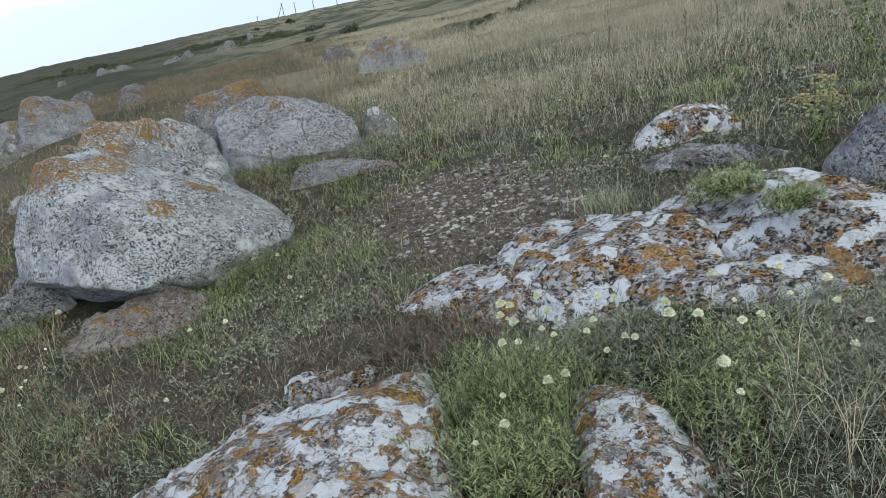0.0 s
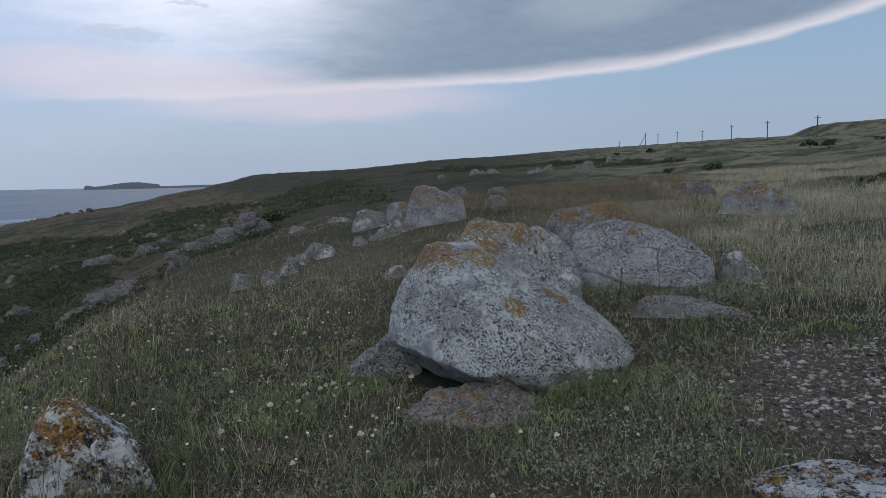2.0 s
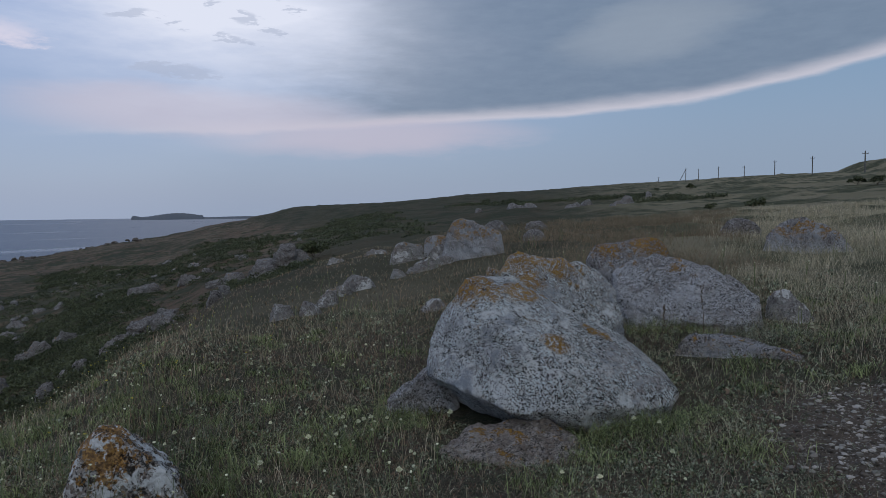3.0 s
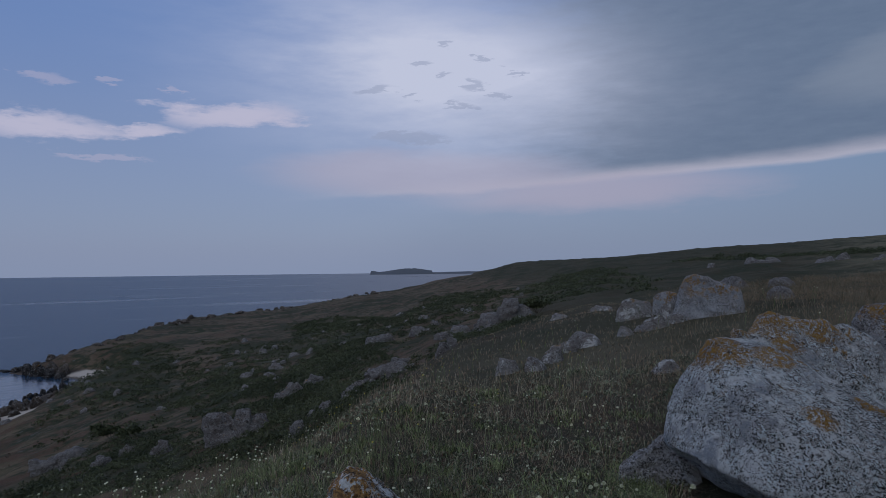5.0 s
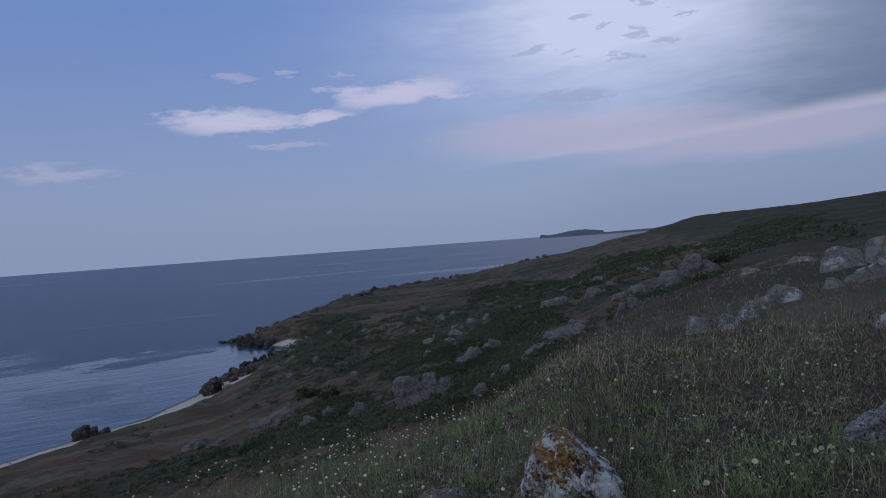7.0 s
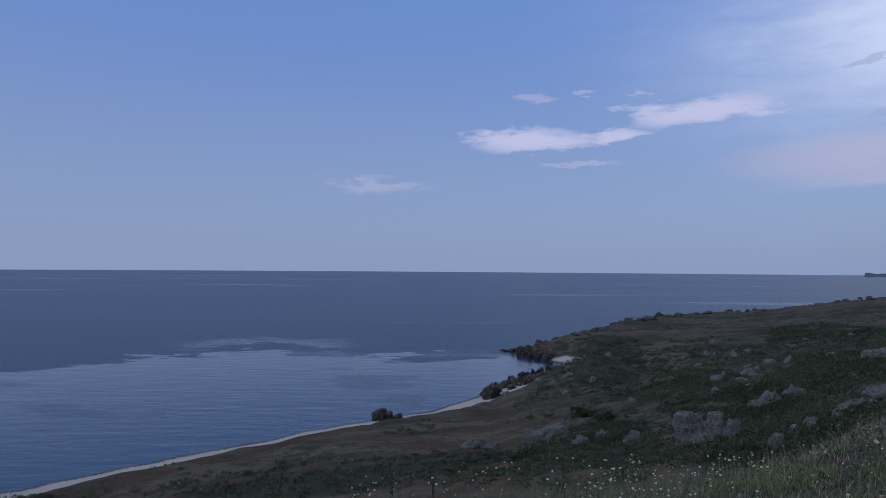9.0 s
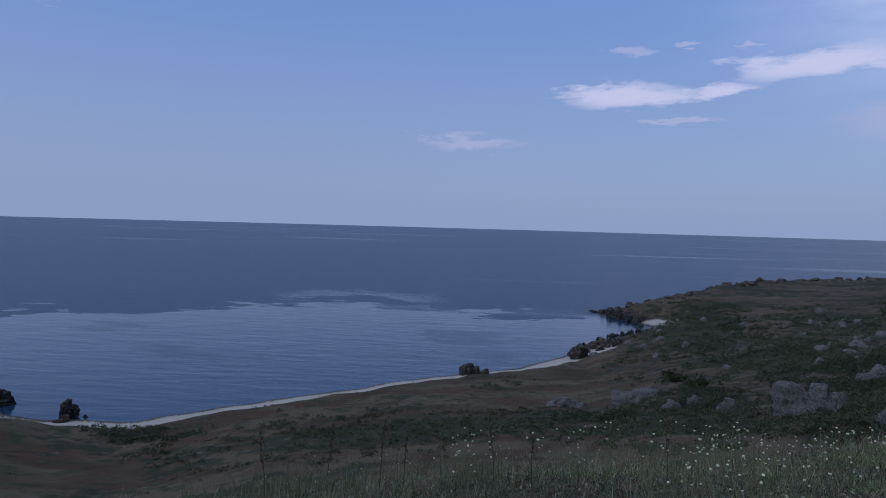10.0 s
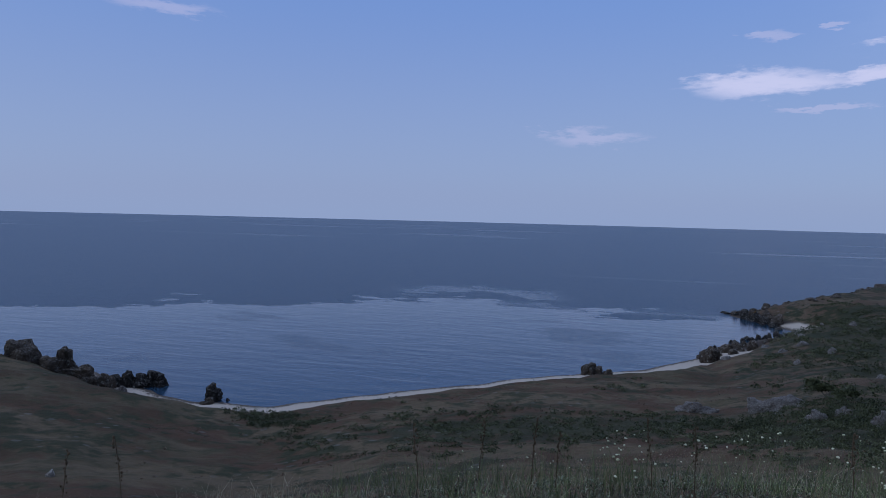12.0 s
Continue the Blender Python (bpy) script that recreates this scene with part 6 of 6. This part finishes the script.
for k, spot in enumerate(THICKETS):
    reach = math.hypot(spot[0], spot[1])
    thicket(*spot, 710 + 3 * k, 0.28 + 0.0050 * reach, 80, "dense dark green scrub on the seaward slope" if spot[1] < 100 else "dark scrub in a fold of the hillside")
scrub_field("scrub", 900, 28, 150, 45, 112, 12.0, 73, 0.42, 0.6, 70, "scattered dark scrub on the slope")
scrub_field("dry_tussocks", 1500, 24, 110, 44, 132, 9.0, 79, 0.1, 0.28, 40, "brown dry tussocks on the seaward slope", LITTER)
scrub_field("sage_tufts", 260, 7.0, 16.0, -40, 30, 2.0, 81, 0.0, 0.16, 90, "grey-green tufts among the tall grass", SAGE)


# a leafy strip added for the dark line of a gully across the upper slope
def gully():
    shells = []
    for k in range(60):
        t = k / 59
        gx, gy = 1.3 + 9.5 * t + 0.4 * math.sin(9 * t), 31.0 + 28.0 * t
        w = 0.45 + 0.2 * math.sin(40 * t)
        local = np.random.RandomState(300 + k)
        z = float(land(gx, gy))
        shells.append(leaf_cloud(local, [(gx + local.uniform(-0.3, 0.3), gy + local.uniform(-0.3, 0.3), z + 0.05, w * 0.6)], 50, 0.09))
    points, faces = joined(shells)
    return tagged(new("gully_line", mesh_from("gully_line", points, faces, SCRUB, False)), "dark leafy strip standing in for a gully", "scrub", kind="stuff")


gully()


# ---- rocks of the slope and the shore ----
def scatter_rocks(count, near, far, first, last, seed, wide, label, stone=STONE_FAR, low=0.0, group="scattered rocks"):
    local = np.random.RandomState(seed)
    made = 0
    while made < count:
        d = math.sqrt(local.uniform(near ** 2, far ** 2))
        sx, sy = away(local.uniform(first, last), d)
        if shore(sx, sy) < 8 or float(ripples(sx / 18.0, sy / 18.0, seed)) < low:
            continue
        made += 1
        w = local.uniform(*wide)
        rock("slope_rock", sx, sy, w, w * local.uniform(0.6, 0.9), w * local.uniform(0.22, 0.45), label, stone, local.uniform(0, 180), seed * 50 + made, 3, 0.13, 0.5, 0.6, group=group)


scatter_rocks(48, 70, 170, 44, 68, 5, (0.6, 2.0), "grey weathered rock among dark scrub")
scatter_rocks(26, 60, 160, 64, 84, 6, (0.8, 2.2), "grey rock on the brown slope")
scatter_rocks(12, 90, 150, 13, 30, 7, (1.2, 3.2), "pale rock in a fold of the hillside")
scatter_rocks(12, 19, 34, 30, 42, 8, (0.4, 1.1), "pale stone breaking through the turf", STONE_LOW, -1.0)


def shore_rocks():
    """Dark broken rocks along the water's edge, and on the cape's crest where the camera sees the skyline."""
    local = np.random.RandomState(31)
    legs = [((-134, 10), (-150, 18), 18, (0.8, 2.2), STONE_SHORE), ((-138, 15), (-146, 20), 6, (1.2, 2.8), STONE_SHORE), ((-148, 15), (-176, 33), 20, (0.9, 2.0), STONE_WET), ((-150, 20), (-178, 38), 10, (1.0, 2.4), STONE_SHORE),
            ((-184, 33), (-214, 24), 30, (1.2, 3.2), STONE_WET), ((-188, 34), (-206, 29), 12, (1.5, 3.2), STONE_SHORE), ((-208, 30), (-245, 56), 22, (2.0, 4.5), STONE_SHORE),
            ((-240, 56), (-310, 104), 26, (2.0, 5.5), STONE_SHORE), ((-312, 112), (-372, 222), 22, (2.5, 6.0), STONE_SHORE), ((-212, 46), (-250, 74), 20, (0.8, 3.6), STONE_SHORE), ((-250, 74), (-308, 119), 26, (0.9, 4.6), STONE_SHORE), ((-309, 122), (-362, 246), 30, (1.0, 5.0), STONE_SHORE), ((-380, 236), (-470, 380), 14, (3.0, 7.0), STONE_SHORE)]
    n = 0
    for a, b, count, wide, stone in legs:
        for k in range(count):
            t = (k + local.uniform(-0.4, 0.4)) / count
            sway = 2.0 if a[0] > -206 else 5.0
            sx, sy = a[0] + (b[0] - a[0]) * t + local.uniform(-sway, sway), a[1] + (b[1] - a[1]) * t + local.uniform(-sway, sway)
            w = wide[0] + (wide[1] - wide[0]) * local.uniform() ** 1.5
            n += 1
            ob = rock("shore_rock", sx, sy, w, w * local.uniform(0.7, 1.0), w * (local.uniform(0.45, 0.8) if sx > -206 else local.uniform(0.16, 0.36)), "dark broken rock at the water's edge" if stone is STONE_WET else "brown weathered rock on the shore",
                      stone, local.uniform(0, 180), 900 + n, 3, 0.12, 0.3, 0.65, group="shore rocks")
            if ob.location.z < SEA_LEVEL - 0.6:
                ob.location.z = SEA_LEVEL - 0.6


shore_rocks()


def shore_rock(bearing, distance, wide, high, label, stone, seed, base=None, level=4):
    """A lump of broken shore rock: a few weathered blocks grown together."""
    local = np.random.RandomState(seed)
    shells = []
    for k in range(4):
        w, h = wide * local.uniform(0.42, 0.66), high * (1.0 if k == 0 else local.uniform(0.45, 0.85))
        ox, oy = (0.0, 0.0) if k == 0 else (local.uniform(-0.34, 0.34) * wide, local.uniform(-0.2, 0.2) * wide)
        turn = local.uniform(0, 1.57)
        corners = [(ox + w * 0.62 * math.cos(a + turn) * s, oy + w * 0.62 * math.sin(a + turn) * s, h * z * local.uniform(0.88, 1.08))
                   for z, s in ((-0.3, 0.9), (0.3, 1.05), (0.75, 1.0), (1.0, 0.6)) for a in (0.0, 1.57, 3.14, 4.71) + tuple(local.uniform(-0.4, 0.4, 1))]
        shells.append(rock_shell(corners, level, 0.085, seed + 20 * k, 30.0, layers=0.5, chips=1.3))
    points, faces = joined(shells)
    sx, sy = away(bearing, distance)
    ob = new("shore_rock", mesh_from("shore_rock", points, faces, stone))
    z = max(float(land(sx, sy)), SEA_LEVEL - 0.3) if base is None else base
    ob.matrix_world = pose(sx, sy, z, 0, 0, bearing)
    return tagged(ob, label, "rock", "shore rocks")


shore_rock(138.6, 110, 6.4, 5.2, "tall rounded brown sea stack", STONE_SHORE, 401, -21.9)
shore_rock(140.6, 108, 4.6, 3.6, "brown rock beside the sea stack", STONE_SHORE, 402, -21.2)
shore_rock(135.9, 107, 4.6, 4.4, "rounded brown rock above the beach", STONE_SHORE, 403, -22.3)
shore_rock(134.4, 105, 3.6, 2.6, "brown broken rock above the beach", STONE_SHORE, 404, -22.8)
shore_rock(133.2, 105, 2.4, 1.8, "small brown rock above the beach", STONE_SHORE, 405, -23.2)
shore_rock(133.4, 108, 3.4, 1.9, "black wet rock at the water's edge", STONE_WET, 406, -24.2)
shore_rock(132.5, 107, 3.2, 2.0, "black wet rock at the water's edge", STONE_WET, 407, -24.2)
shore_rock(131.5, 107, 2.6, 2.7, "black upright rock at the water's edge", STONE_WET, 408, -24.2)
shore_rock(130.7, 107, 3.6, 1.9, "black wet rock at the water's edge", STONE_WET, 409, -24.2)
shore_rock(129.6, 107, 3.2, 2.5, "black wet rock at the water's edge", STONE_WET, 410, -24.2)
shore_rock(132.0, 102, 1.2, 0.8, "pale stone on the beach", STONE_FAR, 411)
shore_rock(125.4, 96, 2.1, 2.4, "black upright rock on the sand", STONE_WET, 412, -24.0)
shore_rock(125.6, 94, 1.7, 0.9, "brown stone on the sand", STONE_SHORE, 413)
shore_rock(124.2, 96, 0.7, 0.5, "small dark stone on the sand", STONE_WET, 414)
shore_rock(93.9, 114, 2.7, 2.0, "rounded brown rock on the sand", STONE_SHORE, 415)
shore_rock(92.6, 114, 1.6, 0.9, "small brown rock on the sand", STONE_SHORE, 416)
shore_rock(84.6, 132, 5.2, 2.6, "broad brown rock above the sand", STONE_SHORE, 417)


# ---- far things ----
def utility_pole(bearing, distance, high, braced=False):
    root = new("utility_pole")
    px, py = away(bearing, distance)
    root.matrix_world = pose(px, py, float(land(px, py)) - 0.3, 0, 0, 15)

    def bar(a, b, w0, w1):
        a, b = Vector(a), Vector(b)
        side = (b - a).normalized().orthogonal().normalized()
        up = (b - a).normalized().cross(side)
        points = [tuple(p + side * w * math.cos(q) + up * w * math.sin(q)) for p, w in ((a, w0), (b, w1)) for q in [k * math.pi / 4 for k in range(8)]]
        faces = [(k, (k + 1) % 8, 8 + (k + 1) % 8, 8 + k) for k in range(8)]
        return np.array(points), np.array(faces)

    part_mesh("post", bar((0, 0, 0), (0, 0, high), 0.24, 0.18), CONCRETE, root)
    part_mesh("crossarm", bar((-0.9, 0, high - 0.7), (0.9, 0, high - 0.7), 0.08, 0.08), CONCRETE, root)
    for u in (-0.85, 0.0, 0.85):
        h = high if u == 0.0 else high - 0.65
        part_mesh("insulator", bar((u, 0, h), (u, 0, h + 0.3), 0.07, 0.05), CONCRETE, root)
    if braced:
        part_mesh("brace", bar((-4.6, 0, 0), (0, 0, high - 0.8), 0.2, 0.16), CONCRETE, root)
    return tagged(root, "braced grey utility pole on the skyline" if braced else "grey utility pole on the hillside", "utility pole", "pole line")


CONCRETE = leaf_material("weathered_pole", (0.10, 0.10, 0.10), (0.14, 0.135, 0.13))
for bearing, distance, high in ((-11.4, 168, 8.3), (-4.7, 205, 8.3), (0.2, 257, 8.3), (3.5, 323, 8.3), (6.0, 395, 8.3), (8.1, 450, 8.0), (9.95, 470, 8.0), (11.4, 480, 8.0), (14.4, 500, 5.0)):
    utility_pole(bearing, distance, high)
utility_pole(12.35, 480, 10.0, True)


def headland():
    """A low promontory far across the bay, with a cliff at its tip."""
    m, g, shader = material("far_headland")
    at = place_of(g)
    # distance haze is mixed into this pale blue-grey land colour
    g.link(g.mix(g.noise(at, 0.02, 5.0, 0.6), (0.09, 0.105, 0.13), (0.14, 0.15, 0.165)), shader.inputs["Base Color"])
    shader.inputs["Roughness"].default_value = 1.0
    u = np.linspace(0, 1, 160)
    v = np.linspace(-1, 1, 25)
    uu, vv = np.meshgrid(u, v)
    bearing = 56.9 - 9.6 * uu
    ridge = 9.0 + 9.0 * smooth(uu, 0.0, 0.012) * smooth(uu, 0.09, 0.03) + 15.0 * smooth(uu, 0.10, 0.33) * smooth(uu, 0.62, 0.36) + 6 * smooth(uu, 0.02, 0.12)
    ridge = ridge + 1.6 * ripples(uu * 60, uu * 3, 5) + 1.0 * ripples(uu * 150, uu * 3, 6)
    ridge = np.where(uu > 0.55, 9.0 + 2.5 * smooth(uu, 0.55, 0.9) + 1.6 * ripples(uu * 170, uu, 9), ridge)
    z = SEA_LEVEL - 3.0 + (ridge + 3.0) * (1 - np.abs(vv) ** 1.6) * smooth(uu, -0.001, 0.008)
    d = 3500.0 + 160.0 * vv
    a = np.radians(bearing)
    points = np.stack([-d * np.sin(a), d * np.cos(a), z], -1).reshape(-1, 3)
    n = len(u)
    i = (np.arange(len(v) - 1)[:, None] * n + np.arange(n - 1)[None, :]).reshape(-1, 1)
    faces = i + np.array([[0, 1, n + 1, n]])
    return tagged(new("far_headland", mesh_from("far_headland", points, faces, m)), "low dark headland far across the water", "headland", kind="structure")


headland()


# tall dry stalks on the meadow's brow
def dry_stalk(x, y, high, lean, seed):
    local = np.random.RandomState(seed)
    root = new("dry_stalk")
    root.matrix_world = pose(x, y, float(land(x, y)) - 0.02, 0, 0, local.uniform(0, 360))
    path = [(lean * t * t, 0.02 * math.sin(5 * t), high * t) for t in (0, 0.25, 0.5, 0.75, 1.0)]
    part_mesh("stem", stem_tube(path, 0.004), DRY_BROWN, root)
    pods, tri = [], sphere(1)
    for k in range(16):
        t = 0.55 + 0.45 * k / 15
        c = np.array([lean * t * t + local.uniform(-0.018, 0.018), local.uniform(-0.018, 0.018), high * t])
        pods.append((tri[0] * np.array([0.009, 0.009, 0.013]) * local.uniform(0.6, 1.2) + c, tri[1]))
    tagged(part_mesh("seed_head", joined(pods), DRY_BROWN, root, "", False), kind="stuff")
    return tagged(root, "tall brown dry seed stalk above the grass", "stalk", "dry stalks")


DRY_BROWN = leaf_material("dry_stalk_brown", (0.07, 0.05, 0.032), (0.14, 0.10, 0.065))
for k, (sx, sy, high) in enumerate(((-5.96, -1.9, 0.70), (-6.04, -1.49, 0.70), (-6.1, -0.55, 0.70), (-5.8, -2.4, 0.70), (-6.06, -1.29, 0.56), (-4.7, -4.35, 0.74), (-4.42, -4.64, 0.70), (-5.9, 0.79, 0.62),
                                    (-5.93, -0.22, 0.66), (-2.2, 9.7, 0.75), (-2.55, 8.9, 0.6), (3.2, 9.5, 0.9), (4.0, 10.5, 0.9), (2.6, 11.5, 0.8))):
    dry_stalk(sx, sy, high, 0.06 if k % 2 else -0.04, 500 + k)


def tall_weed(x, y, high, wide, seed, label):
    """A branching weed with flat yellowish flower heads."""
    local = np.random.RandomState(seed)
    root = new("tall_weed")
    root.matrix_world = pose(x, y, float(land(x, y)) - 0.02)
    for k in range(9):
        a, out = local.uniform(0, 6.28), local.uniform(0.15, 0.5) * wide
        h = high * local.uniform(0.65, 1.0)
        path = [(math.cos(a) * out * t ** 1.5, math.sin(a) * out * t ** 1.5, h * t) for t in (0, 0.3, 0.6, 0.85, 1.0)]
        stem = part_mesh("stem", stem_tube(path, 0.004), STEMS, root)
        crumbs, tri = [], sphere(1)
        for q in range(26):
            c = np.array(path[-1]) + np.array([local.normal() * 0.045, local.normal() * 0.045, local.normal() * 0.018])
            crumbs.append((tri[0] * local.uniform(0.006, 0.012) + c, tri[1]))
        tagged(part_mesh("flower_head", joined(crumbs), WEED, stem, "", False), kind="stuff")
        leaves = leaf_cloud(local, [(path[i][0], path[i][1], path[i][2], 0.05) for i in (1, 2, 3)], 40, 0.016)
        tagged(part_mesh("foliage", leaves, HERB, stem, "", False), kind="stuff")
    return tagged(root, label, "weed")


WEED = leaf_material("weed_heads", (0.24, 0.21, 0.10), (0.40, 0.36, 0.19))
tall_weed(4.62, 7.75, 1.0, 0.9, 601, "branching weed with dull yellow flower heads")
tall_weed(2.55, 4.85, 0.55, 0.45, 602, "small yellow-green weed beside a rock")
tall_weed(5.4, 9.4, 0.8, 0.7, 603, "branching weed in the tall dry grass")
